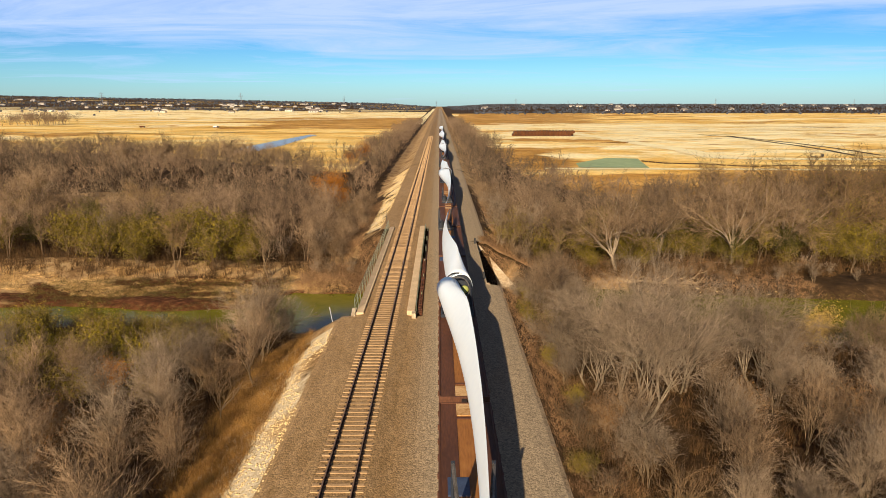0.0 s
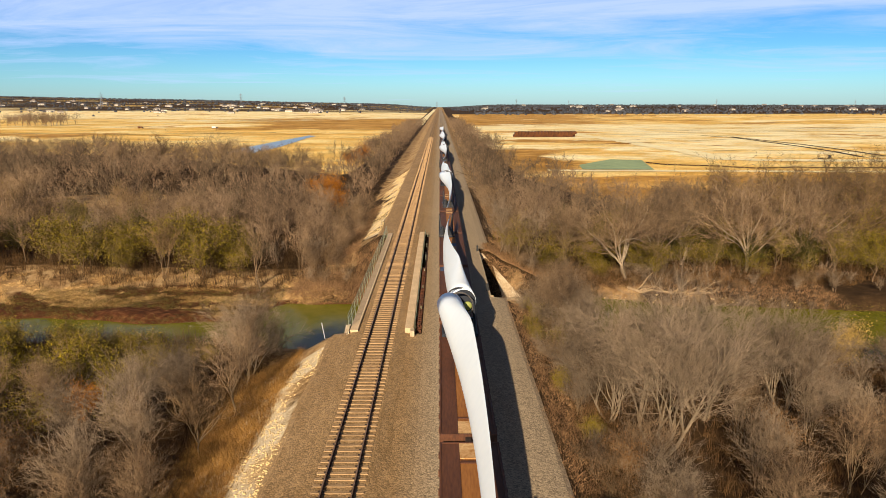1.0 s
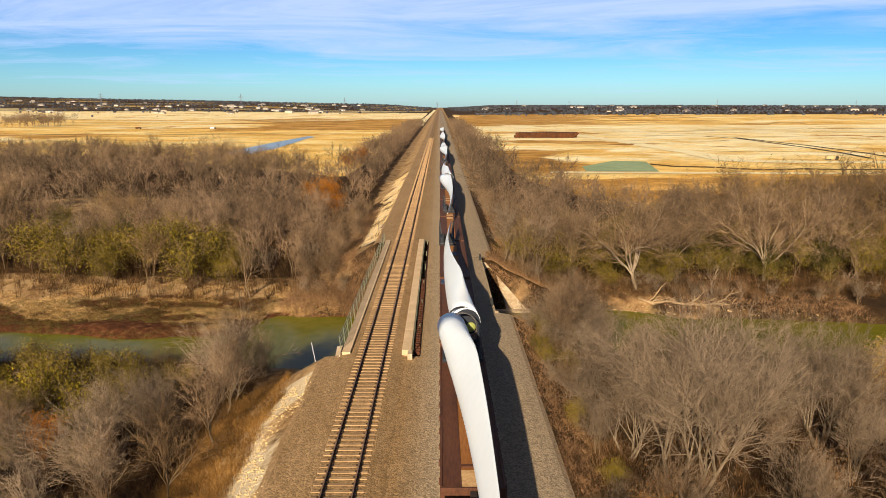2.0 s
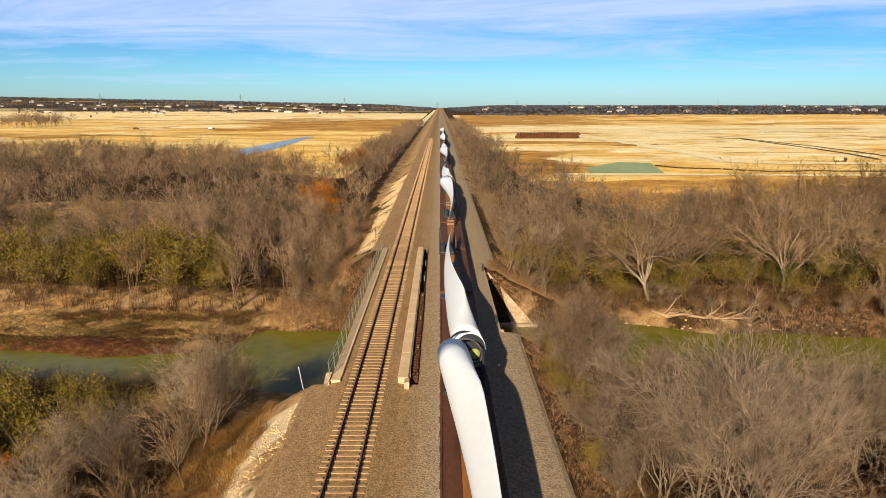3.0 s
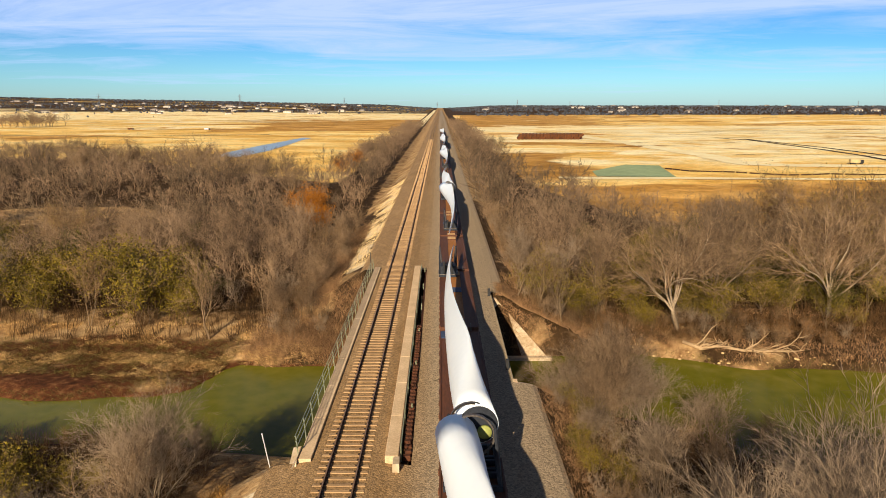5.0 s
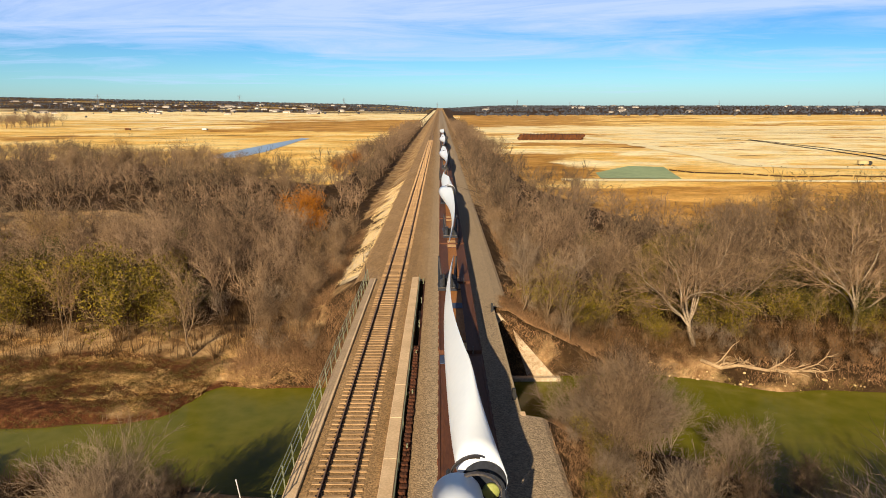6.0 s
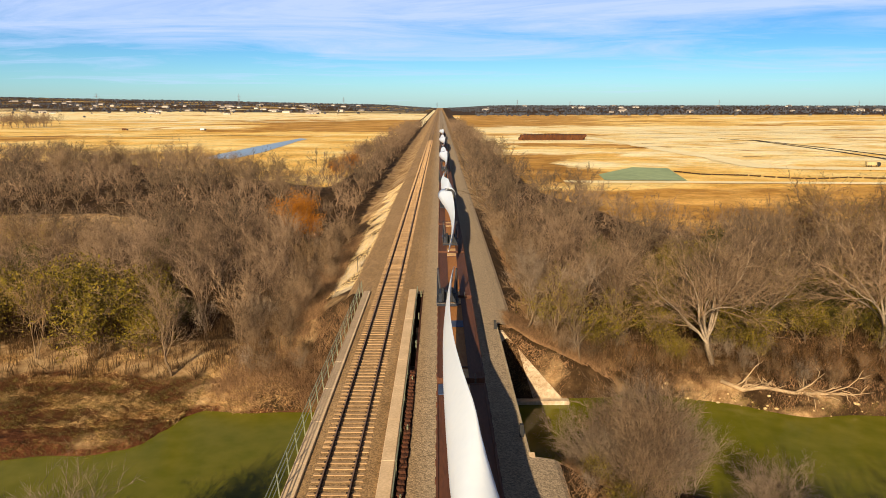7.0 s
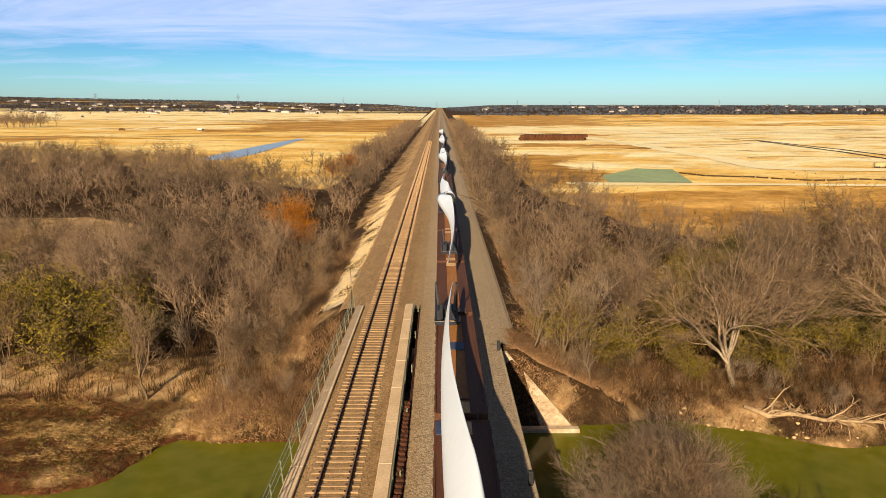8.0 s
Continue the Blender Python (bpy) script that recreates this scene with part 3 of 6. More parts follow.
def build_track(x, name, label):
    track = thing(name, label, "railway track", kind="structure")
    track.location = (x, 0, 0)
    for side in (-0.755, 0.755):
        g = Geo()
        g.loft([[(side + a, y, b) for a, b in rail_profile()[::-1]] for y in (LINE_START, LINE_END)], 0)
        g.box(side - 0.034, LINE_START, -0.004, side + 0.034, LINE_END, 0.0, mat=1)
        part("rail", g, [M_RAIL_SIDE, M_RAIL_TOP], track)
    return track


track_near = build_track(TRACK_1, "track_1", "empty track with dark steel rails on pale concrete ties")
track_far = build_track(TRACK_2, "track_2", "track under the train, dark rails on pale concrete ties")


def tie_geo(g, y, x=0.0):
    """a waisted concrete tie, thinner at mid length"""
    L, w = 1.295, 0.135
    rings = []
    for px, top in ((-L, -0.215), (-L + 0.05, -0.19), (-0.45, -0.19), (-0.25, -0.20), (0.25, -0.20), (0.45, -0.19), (L - 0.05, -0.19), (L, -0.215)):
        rings.append([(x + px, y - w, -0.36), (x + px, y + w, -0.36), (x + px, y + w - 0.03, top), (x + px, y - w + 0.03, top)])
    g.loft(rings)


# ---- bridge ----
def build_bridge():
    br = thing("railway_bridge", "low concrete railway bridge with railings and rusty girders over a creek", "bridge")
    a, b = BRIDGE_A - 0.6, BRIDGE_B + 0.6
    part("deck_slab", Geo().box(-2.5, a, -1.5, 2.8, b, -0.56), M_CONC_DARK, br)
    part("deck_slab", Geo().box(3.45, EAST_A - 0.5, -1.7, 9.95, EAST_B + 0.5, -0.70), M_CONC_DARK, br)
    # kerb panels, cast in lengths
    n = 9
    for i in range(n):
        y0, y1 = a + (b - a) * i / n + 0.006, a + (b - a) * (i + 1) / n - 0.006
        part("walkway_panel", Geo().box(-2.48, y0, -0.55, -1.82, y1, -0.14, 0.02), M_CONC, br)
        part("parapet_panel", Geo().box(2.05, y0, -0.55, 2.76, y1, 0.02, 0.025), M_CONC, br)
    part("edge_beam", Geo().box(9.85, EAST_A - 0.5, -1.6, 10.0, EAST_B + 0.5, -0.46, 0.03), M_CONC_DARK, br)
    # end blocks
    part("end_block", Geo().add([(-2.95, a - 1.0, -1.6), (-2.52, a - 1.0, -1.6), (-2.52, a + 1.2, -1.6), (-2.95, a + 1.2, -1.6), (-2.95, a - 1.0, -0.75), (-2.52, a - 0.2, -0.05), (-2.52, a + 1.2, -0.02), (-2.95, a + 1.2, -0.10)],
                                [(3, 2, 1, 0), (4, 5, 6, 7), (0, 1, 5, 4), (1, 2, 6, 5), (2, 3, 7, 6), (3, 0, 4, 7)]), M_CONC_STAIN, br)
    part("end_block", Geo().box(2.5, a - 0.9, -1.4, 2.85, a - 0.02, 0.02, 0.03), M_CONC_STAIN, br)
    part("wing_wall", Geo().add([(9.9, 69.6, -1.6), (10.2, 69.6, -1.6), (10.2, 73.5, -4.0), (9.9, 73.5, -4.0), (9.9, 69.6, -0.9), (10.2, 69.6, -0.9), (10.2, 73.5, -0.4), (9.9, 73.5, -0.4)],
                               [(3, 2, 1, 0), (4, 5, 6, 7), (0, 1, 5, 4), (1, 2, 6, 5), (2, 3, 7, 6), (3, 0, 4, 7)]), M_CONC, br)
    for py in (75.6, 95.6):
        part("edge_post", Geo().box(9.62, py - 0.14, -0.5, 9.84, py + 0.14, 0.25, 0.03), M_DARK, br, "dark steel post")
    # railing on the walkway's outer edge
    ny = 20
    for i in range(ny + 1):
        y = a + 0.6 + (b - a - 1.2) * i / ny
        part("railing_post", Geo().beam((-2.56, y, -0.6), (-2.68, y, 0.9), 0.045), M_GALV, br)
    for k, h in enumerate((0.25, 0.62, 0.93)):
        xx = -2.56 - 0.12 * (h + 0.6) / 1.5
        part("railing_cable", Geo().tube([(xx, a + 0.4, h), (xx, b - 0.4, h)], 0.028, 4), M_GALV, br)
    # low railing along the gap between the two decks
    for i in range(11):
        y = a + 0.6 + (b - a - 1.2) * i / 10
        part("stanchion", Geo().beam((2.86, y, -0.6), (2.86, y, 0.42), 0.04), M_GALV, br)
    for h in (0.15, 0.40):
        part("guard_cable", Geo().tube([(2.86, a + 0.3, h), (2.86, b - 0.3, h)], 0.016, 4), M_GALV, br)
    # girder with projecting timber tie ends, left side of the second deck
    part("girder", Geo().box(3.26, a, -2.0, 3.42, b, -0.62).box(3.12, a, -2.06, 3.42, b, -2.0), M_RUST, br)
    for i in range(6):
        part("pipe_post", Geo().tube([(3.2, a + 7 + i * 7.6, -0.7), (3.2, a + 7 + i * 7.6, -0.1)], 0.05, 6), M_GALV, br)
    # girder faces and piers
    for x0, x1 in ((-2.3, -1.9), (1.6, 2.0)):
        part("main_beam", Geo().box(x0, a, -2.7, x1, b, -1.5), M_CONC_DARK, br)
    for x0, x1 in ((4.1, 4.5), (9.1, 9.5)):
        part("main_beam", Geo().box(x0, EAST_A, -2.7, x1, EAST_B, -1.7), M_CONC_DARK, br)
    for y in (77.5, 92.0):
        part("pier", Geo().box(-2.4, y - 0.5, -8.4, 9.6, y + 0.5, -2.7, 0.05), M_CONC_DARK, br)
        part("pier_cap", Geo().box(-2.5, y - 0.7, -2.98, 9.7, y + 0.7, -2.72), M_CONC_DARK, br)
    # abutment wall with a raking wing and a footing at the north end of the second deck
    part("abutment_wall", Geo().add([(3.0, 94.9, -7.6), (16.4, 95.3, -7.6), (10.5, 96.4, -1.0), (3.0, 96.4, -0.95), (3.0, 96.6, -7.6), (16.4, 97.0, -7.6), (10.5, 97.4, -1.0), (3.0, 97.4, -0.95)],
                                    [(0, 1, 2, 3), (7, 6, 5, 4), (0, 4, 5, 1), (1, 5, 6, 2), (2, 6, 7, 3), (3, 7, 4, 0)]), M_CONC_STAIN, br, "cream concrete abutment wall, stained")
    part("footing", Geo().box(3.0, 94.3, -7.6, 16.0, 94.95, -6.45, 0.05), M_CONC_STAIN, br, "stained concrete footing")
    return br


bridge = build_bridge()
# ---- train of flat cars with turbine blades ----
CAR_STEP, CAR_LEN, DECK_Z = 20.2, 19.1, 1.0
CAR_Y0 = 120.6 - 9 * CAR_STEP  # a coupler gap
CARS = 29


def build_car():
    car = thing("flat_car", "rusty brown steel flat car with worn deck", "flat car", "flat cars of the train")
    h, w = CAR_LEN / 2, 1.42
    g = Geo()
    g.box(-w, -h, DECK_Z - 0.06, -0.52, h, DECK_Z)
    part("deck_plate", g, M_DECK, car)
    part("deck_plate", Geo().box(0.52, -h, DECK_Z - 0.06, w, h, DECK_Z), M_DECK, car)
    part("deck_middle", Geo().box(-0.515, -h + 1.6, DECK_Z - 0.10, 0.515, h - 1.6, DECK_Z - 0.03), M_DECK_MID, car, "worn tan timber strip")
    for s in (-1, 1):
        y0, y1 = sorted((s * h, s * (h - 1.55)))
        part("end_plate", Geo().box(-0.515, y0, DECK_Z - 0.10, 0.515, y1, DECK_Z + 0.004), M_DECK_END, car, "scuffed pale end plate")
        part("crossbeam", Geo().box(-0.5, s * (h - 1.95) - 0.1, DECK_Z - 0.09, 0.5, s * (h - 1.95) + 0.1, DECK_Z + 0.03), M_DECK, car)
        # side sills, ending in a chamfered corner
        g = Geo().box(s * (w + 0.05) - 0.055, -h, DECK_Z - 0.62, s * (w + 0.05) + 0.055, h, DECK_Z + 0.05, 0.01)
        part("side_sill", g, M_DECK, car)
        for i in range(11):
            y = -h + 0.9 + i * (CAR_LEN - 1.8) / 10
            part("stake_pocket", Geo().box(s * (w + 0.125) - 0.025, y - 0.10, DECK_Z - 0.34, s * (w + 0.125) + 0.025, y + 0.10, DECK_Z - 0.06, 0.01), M_DECK, car)
        part("end_sill", Geo().box(-w - 0.1, min(s * h, s * (h + 0.14)), DECK_Z - 0.5, w + 0.1, max(s * h, s * (h + 0.14)), DECK_Z + 0.03, 0.02), M_DECK, car)
        part("coupler", Geo().box(-0.16, min(s * (h + 0.14), s * (h + 0.56)), 0.62, 0.16, max(s * (h + 0.14), s * (h + 0.56)), 0.92, 0.04), M_CAR_BLACK, car)
        part("hand_brake", Geo().tube([(0.9, s * (h + 0.2), 0.7), (0.9, s * (h + 0.2), DECK_Z + 0.35)], 0.04, 6), M_STEEL, car)
        # truck: side frames, bolster, two axles
        yc = s * (h - 2.9)
        g = Geo().box(-1.15, yc - 1.2, 0.34, -0.98, yc + 1.2, 0.66, 0.05).box(0.98, yc - 1.2, 0.34, 1.15, yc + 1.2, 0.66, 0.05).box(-1.1, yc - 0.25, 0.40, 1.1, yc + 0.25, 0.78, 0.05)
        truck = part("truck_frame", g, M_CAR_BLACK, car)
        for dy in (-0.85, 0.85):
            g = Geo()
            for sx in (-0.79, 0.79):
                rr = 0.42
                g.tube([(sx - 0.07, yc + dy, rr), (sx + 0.07, yc + dy, rr)], rr, 16)
            g.tube([(-0.8, yc + dy, 0.42), (0.8, yc + dy, 0.42)], 0.08, 8)
            part("wheelset", g, M_RAIL_TOP, truck)
    part("centre_sill", Geo().box(-0.35, -h, 0.35, 0.35, h, DECK_Z - 0.11), M_CAR_BLACK, car)
    return car


first_car = build_car()
first_car.matrix_basis = pose(TRACK_2, CAR_Y0 + CAR_STEP / 2, 0)
for i in range(1, CARS):
    copy_thing(first_car, pose(TRACK_2, CAR_Y0 + CAR_STEP * (i + 0.5), 0))

BLADE_LEN = 46.5


def blade_mesh(lean):
    """A turbine blade along +y from its root, trailing edge up, bent a little sideways (prebend)."""
    rings, n = [], 20
    for k in range(34):
        s = k / 33
        s = s ** 0.9
        y = s * BLADE_LEN
        chord = np.interp(s, [0, 0.04, 0.10, 0.20, 0.30, 0.45, 0.65, 0.85, 0.95, 1.0], [1.95, 1.97, 2.4, 2.8, 2.4, 1.8, 1.25, 0.8, 0.5, 0.1])
        thick = np.interp(s, [0, 0.04, 0.10, 0.20, 0.30, 0.45, 0.65, 0.85, 0.95, 1.0], [1.95, 1.95, 1.6, 1.05, 0.80, 0.56, 0.34, 0.19, 0.12, 0.03])
        blend = float(smooth(0.03, 0.20, s))
        twist = radians(lean * float(np.interp(s, [0, 0.2, 1.0], [1.0, 1.0, 0.3])))
        bend = -1.02 * math.sin(math.pi * s) ** 0.9 - 0.3 * s
        rise = float(np.interp(s, [0, 0.2, 0.6, 1.0], [0.0, 0.0, -0.15, -0.35]))
        ring = []
        for j in range(n):
            a = 2 * math.pi * j / n
            cx, cz = math.sin(a) * thick / 2, math.cos(a) * chord / 2
            # aerofoil: sharp trailing edge up, round leading edge down
            u = (1 + math.cos(a)) / 2
            ax = math.sin(a) * thick / 2 * (1.25 - 1.0 * u) * 1.25
            az = cz + chord * 0.13
            px, pz = cx + (ax - cx) * blend, cz + (az - cz) * blend
            ring.append((bend + px * math.cos(twist) + pz * math.sin(twist), y, rise - px * math.sin(twist) + pz * math.cos(twist)))
        rings.append(ring)
    return Geo().loft(rings[::-1]).mesh("blade", M_BLADE, True)


ROOT_Z, TIP_GAP_Y, TIP_GAP = 3.05, 109.0, 7.0  # the tips of two facing blades come near each other here


def tip_saddle():
    """Steel stand with two hinged side arms that holds a blade near its tip."""
    st = thing("tip_stand", "dark blue-grey steel stand with two raised side arms", "blade stand", "blade stands on the train")
    g = Geo()
    for x in (-0.85, 0.85):
        g.box(x - 0.09, -1.9, DECK_Z, x + 0.09, 1.3, DECK_Z + 0.2, 0.02)
    for y in (-1.85, -0.6, 1.2):
        g.box(-0.9, y - 0.09, DECK_Z + 0.01, 0.9, y + 0.09, DECK_Z + 0.22, 0.02)
    part("base_frame", g, M_FRAME_BLUE, st)
    for s in (-1, 1):
        g = Geo().box(s * 0.62 - 0.16, -1.3, DECK_Z + 0.2, s * 0.62 + 0.16, 0.5, DECK_Z + 1.0, 0.05)
        side = part("jack_box", g, M_FRAME_BLUE, st)
        for k in range(3):
            part("cylinder", Geo().tube([(s * 0.40, -1.1 + k * 0.62, DECK_Z + 0.25), (s * 0.40, -1.1 + k * 0.62, DECK_Z + 1.15)], 0.13, 8), M_DARK, side)
        part("arm", Geo().beam((s * 0.62, 0.2, DECK_Z + 0.8), (s * 0.86, 2.3, DECK_Z + 2.3), 0.12).beam((s * 0.62, 1.2, DECK_Z + 0.2), (s * 0.80, 2.0, DECK_Z + 2.0), 0.09), M_STEEL, st)
        part("post", Geo().beam((s * 0.86, 1.2, DECK_Z + 0.2), (s * 0.86, 2.35, DECK_Z + 2.4), 0.13), M_FRAME_BLUE, st)
    part("bumper_rail", Geo().tube([(-0.95, -1.7, DECK_Z + 0.7), (-0.95, -2.0, DECK_Z + 0.3), (0.95, -2.0, DECK_Z + 0.3), (0.95, -1.7, DECK_Z + 0.7)], 0.05, 6), M_STEEL, st)
    part("cradle", Geo().box(-0.5, -0.5, DECK_Z + 0.2, 0.5, 0.3, DECK_Z + 0.9, 0.05), M_DARK, st)
    return st


def root_stand():
    """Frame round a blade's root with a round bolted plate and a yellow-green end cover."""
    st = thing("root_stand", "dark steel root frame with a yellow-green end cover", "blade stand", "blade stands on the train")
    g = Geo()
    for x in (-1.25, 1.25):
        g.box(x - 0.1, -1.3, DECK_Z, x + 0.1, 1.3, DECK_Z + 0.25, 0.02)
        g.beam((x, -1.1, DECK_Z + 0.2), (x * 0.85, 0, DECK_Z + 2.4), 0.14)
        g.beam((x, 1.1, DECK_Z + 0.2), (x * 0.85, 0, DECK_Z + 2.4), 0.14)
    for y in (-1.2, 0, 1.2):
        g.box(-1.3, y - 0.1, DECK_Z + 0.01, 1.3, y + 0.1, DECK_Z + 0.27, 0.02)
    part("base_frame", g, M_FRAME_BLUE, st)
    ring = Geo()
    rr = [(math.cos(a), math.sin(a)) for a in (2 * math.pi * j / 24 for j in range(24))]
    ring.loft([[(c * r, y, ROOT_Z + s * r) for c, s in rr] for r, y in ((1.06, -0.22), (1.06, -0.02), (0.98, -0.02), (0.98, -0.22))][::-1], cap=False)
    part("root_ring", ring, M_STEEL, st)
    return st


def end_cover(mat):
    c = Geo()
    c.loft([[(math.cos(a) * r, y, ROOT_Z - 0.35 + math.sin(a) * r) for a in (2 * math.pi * j / 20 for j in range(20))] for r, y in ((0.13, -0.26), (0.33, -0.20), (0.36, -0.04))])
    return c.mesh("root_cover", mat, True)


BLADE_DATA, BLADE_BACK = blade_mesh(19), blade_mesh(-19)
SADDLE, ROOTS, COVER, COVER_DARK = tip_saddle(), root_stand(), end_cover(M_YELLOW), end_cover(M_DARK)
FACE = Geo().tube([(0, -0.05, 0), (0, 0.02, 0)], 0.93, 24).mesh("root_face", M_FRAME_BLUE)
MAT_DATA = Geo().box(-0.5, -0.8, 0, 0.5, 0.8, 0.05, 0.01).mesh("deck_mat", M_TARP_BLUE)
PERIOD = 5 * CAR_STEP
placed = [0, 0]


def put(kind, src, m):
    if placed[kind]:
        copy_thing(src, m)
    else:
        src.matrix_basis = m
    placed[kind] = 1


for k in range(-1, 4):
    mid = TIP_GAP_Y + k * PERIOD
    back = mid - TIP_GAP / 2 - BLADE_LEN  # root of the blade that points forward
    fore = mid + TIP_GAP / 2 + BLADE_LEN  # root of the blade that points back
    for y, turn in ((back, 0), (fore, 180)):
        if y < -60 or y > 470:
            continue
        ob = thing("turbine_blade", "long white wind-turbine blade lying on edge across flat cars", "turbine blade", "blades on the train", data=BLADE_DATA if turn == 0 else BLADE_BACK)
        ob.matrix_basis = pose(TRACK_2 + (0.35 if turn == 0 else -0.75), y, ROOT_Z, 0, 0, turn)
        put(1, ROOTS, pose(TRACK_2, y + (0.3 if turn == 0 else -0.3), 0, 0, 0, turn))
        if turn == 0:
            part("root_face", FACE, None, ob, "dark bolted root face")
            part("end_cover", COVER, None, ob, "yellow-green round root cover", m=pose(0.3, 0, -ROOT_Z))
        else:
            part("end_cover", COVER_DARK, None, ob, "dark round root cover", m=pose(0.0, 0, -ROOT_Z))
    put(0, SADDLE, pose(TRACK_2 - 0.68, mid - 9.8, 0))
    put(0, SADDLE, pose(TRACK_2 - 0.05, mid + 17.6, 0))
    for dx, dy in ((-0.6, 22.0), (0.0, -16.8), (-0.95, -30.2)):
        mat_y = mid + dy
        thing("deck_mat", "dark blue rubber mat lying on the flat car deck", "mat", "mats on the train", data=MAT_DATA, at=pose(TRACK_2 + dx, mat_y, DECK_Z + 0.004))
# ---- trees and brush ----
def rng_of(seed):
    return np.random.default_rng(seed)


def unit(v):
    return v / max(np.linalg.norm(v), 1e-9)


def grow(seed, height, lean=0.0, limbs=5, twigs=(6, 5, 4), rise=0.55, stem=0.22, multi=1, curl=0.16, girth=0.02, fine=(0.018, 0.010), reach=1.0, kinks=2, splay=0.38, bough=(0.20, 0.36)):
    """Branch segments (start, end, r0, r1, level) of a bare tree, about height metres tall."""
    r = rng_of(seed)
    seg = []

    def turned(d, angle):
        side = unit(np.cross(d, r.normal(size=3)))
        return unit(d * math.cos(angle) + side * math.sin(angle))

    def run(p, d, length, rad, level, steps, end_rad):
        pts = [p]
        for i in range(steps):
            d = unit(d + r.normal(size=3) * curl + np.array([0, 0, 0.10 * rise if level else 0.3]))
            q = p + d * length / steps
            a, b = rad + (end_rad - rad) * i / steps, rad + (end_rad - rad) * (i + 1) / steps
            seg.append((p, q, a, b, level))
            p = q
            pts.append(p)
        return pts, d

    for s in range(multi):
        d0 = unit(np.array([lean + r.normal() * (0.12 if multi == 1 else splay), r.normal() * (0.12 if multi == 1 else splay), 1.0]))
        base = np.array([r.normal() * 0.15 * (multi > 1), r.normal() * 0.15 * (multi > 1), -0.35])
        rad = height * girth / math.sqrt(multi)
        trunk, d1 = run(base, d0, height * stem + 0.35, rad, 0, 3, rad * 0.75)
        for i in range(limbs):
            f = r.uniform(0.55, 1.0)
            start = trunk[-1] if f > 0.8 else trunk[-2] + (trunk[-1] - trunk[-2]) * r.uniform(0.2, 0.9)
            a = 2 * math.pi * (i + r.uniform(-0.3, 0.3)) / limbs
            tilt = r.uniform(0.3, 1.0) * (1.1 - rise * 0.7) * (reach ** 1.2)
            d = unit(np.array([math.cos(a) * math.sin(tilt), math.sin(a) * math.sin(tilt), math.cos(tilt)]) + d1 * 0.3)
            pl, dl = run(start, d, height * reach * r.uniform(0.42, 0.62), rad * r.uniform(0.36, 0.55), 1, 6, rad * 0.09)
            for j in range(twigs[0]):
                k = r.uniform(0.2, 1.0) * 6
                k0 = min(int(k), 5)
                p2 = pl[k0] + (pl[k0 + 1] - pl[k0]) * (k - k0)
                dd = turned(unit(pl[k0 + 1] - pl[k0]), r.uniform(0.35, 0.95))
                ps, ds = run(p2, dd, height * r.uniform(*bough), rad * 0.15, 2, kinks, rad * 0.05)
                for m in range(twigs[1]):
                    k = r.uniform(0.15, 1.0) * kinks
                    k0 = min(int(k), kinks - 1)
                    p3 = ps[k0] + (ps[k0 + 1] - ps[k0]) * (k - k0)
                    d3 = turned(unit(ps[k0 + 1] - ps[k0]), r.uniform(0.3, 0.9))
                    pt, dt = run(p3, d3, height * r.uniform(0.10, 0.2), fine[0], 3, 1, 0.0)
                    for n in range(twigs[2]):
                        p4 = pt[0] + (pt[1] - pt[0]) * r.uniform(0.2, 1.0)
                        run(p4, turned(d3, r.uniform(0.25, 0.9)), height * r.uniform(0.05, 0.13), fine[1], 4, 1, 0.0)
    return seg


def segments_mesh(seg, sides, widen=1.0):
    """Vectorised tapered prisms; a segment that ends in a point becomes a pyramid."""
    a = np.array([s[0] for s in seg])
    b = np.array([s[1] for s in seg])
    r0 = np.array([s[2] for s in seg]) * widen
    r1 = np.array([s[3] for s in seg]) * widen
    d = b - a
    d /= np.maximum(np.linalg.norm(d, axis=1, keepdims=True), 1e-9)
    ref = np.where(np.abs(d[:, 2:3]) < 0.9, np.array([[0, 0, 1.0]]), np.array([[1.0, 0, 0]]))
    u = np.cross(d, ref)
    u /= np.linalg.norm(u, axis=1, keepdims=True)
    w = np.cross(d, u)
    t = 2 * np.pi * np.arange(sides) / sides
    off = np.cos(t)[None, :, None] * u[:, None] + np.sin(t)[None, :, None] * w[:, None]
    lo = a[:, None] + off * r0[:, None, None]
    hi = b[:, None] + off * r1[:, None, None]
    n = len(seg)
    point = r1 <= 1e-6
    verts, tris, k = [], [], 0
    j = np.arange(sides)
    jn = (j + 1) % sides
    if (~point).any():
        i = np.nonzero(~point)[0]
        v = np.concatenate([lo[i], hi[i]], axis=1).reshape(-1, 3)
        base = (np.arange(len(i)) * 2 * sides)[:, None]
        tris += [np.stack([base + j, base + jn, base + sides + jn], -1).reshape(-1, 3), np.stack([base + j, base + sides + jn, base + sides + j], -1).reshape(-1, 3)]
        verts.append(v)
        k = len(v)
    if point.any():
        i = np.nonzero(point)[0]
        v = np.concatenate([lo[i], b[i][:, None]], axis=1).reshape(-1, 3)
        base = (np.arange(len(i)) * (sides + 1))[:, None] + k
        tris.append(np.stack([base + j, base + jn, np.broadcast_to(base + sides, (len(i), sides))], -1).reshape(-1, 3))
        verts.append(v)
    return np.concatenate(verts), np.concatenate(tris)


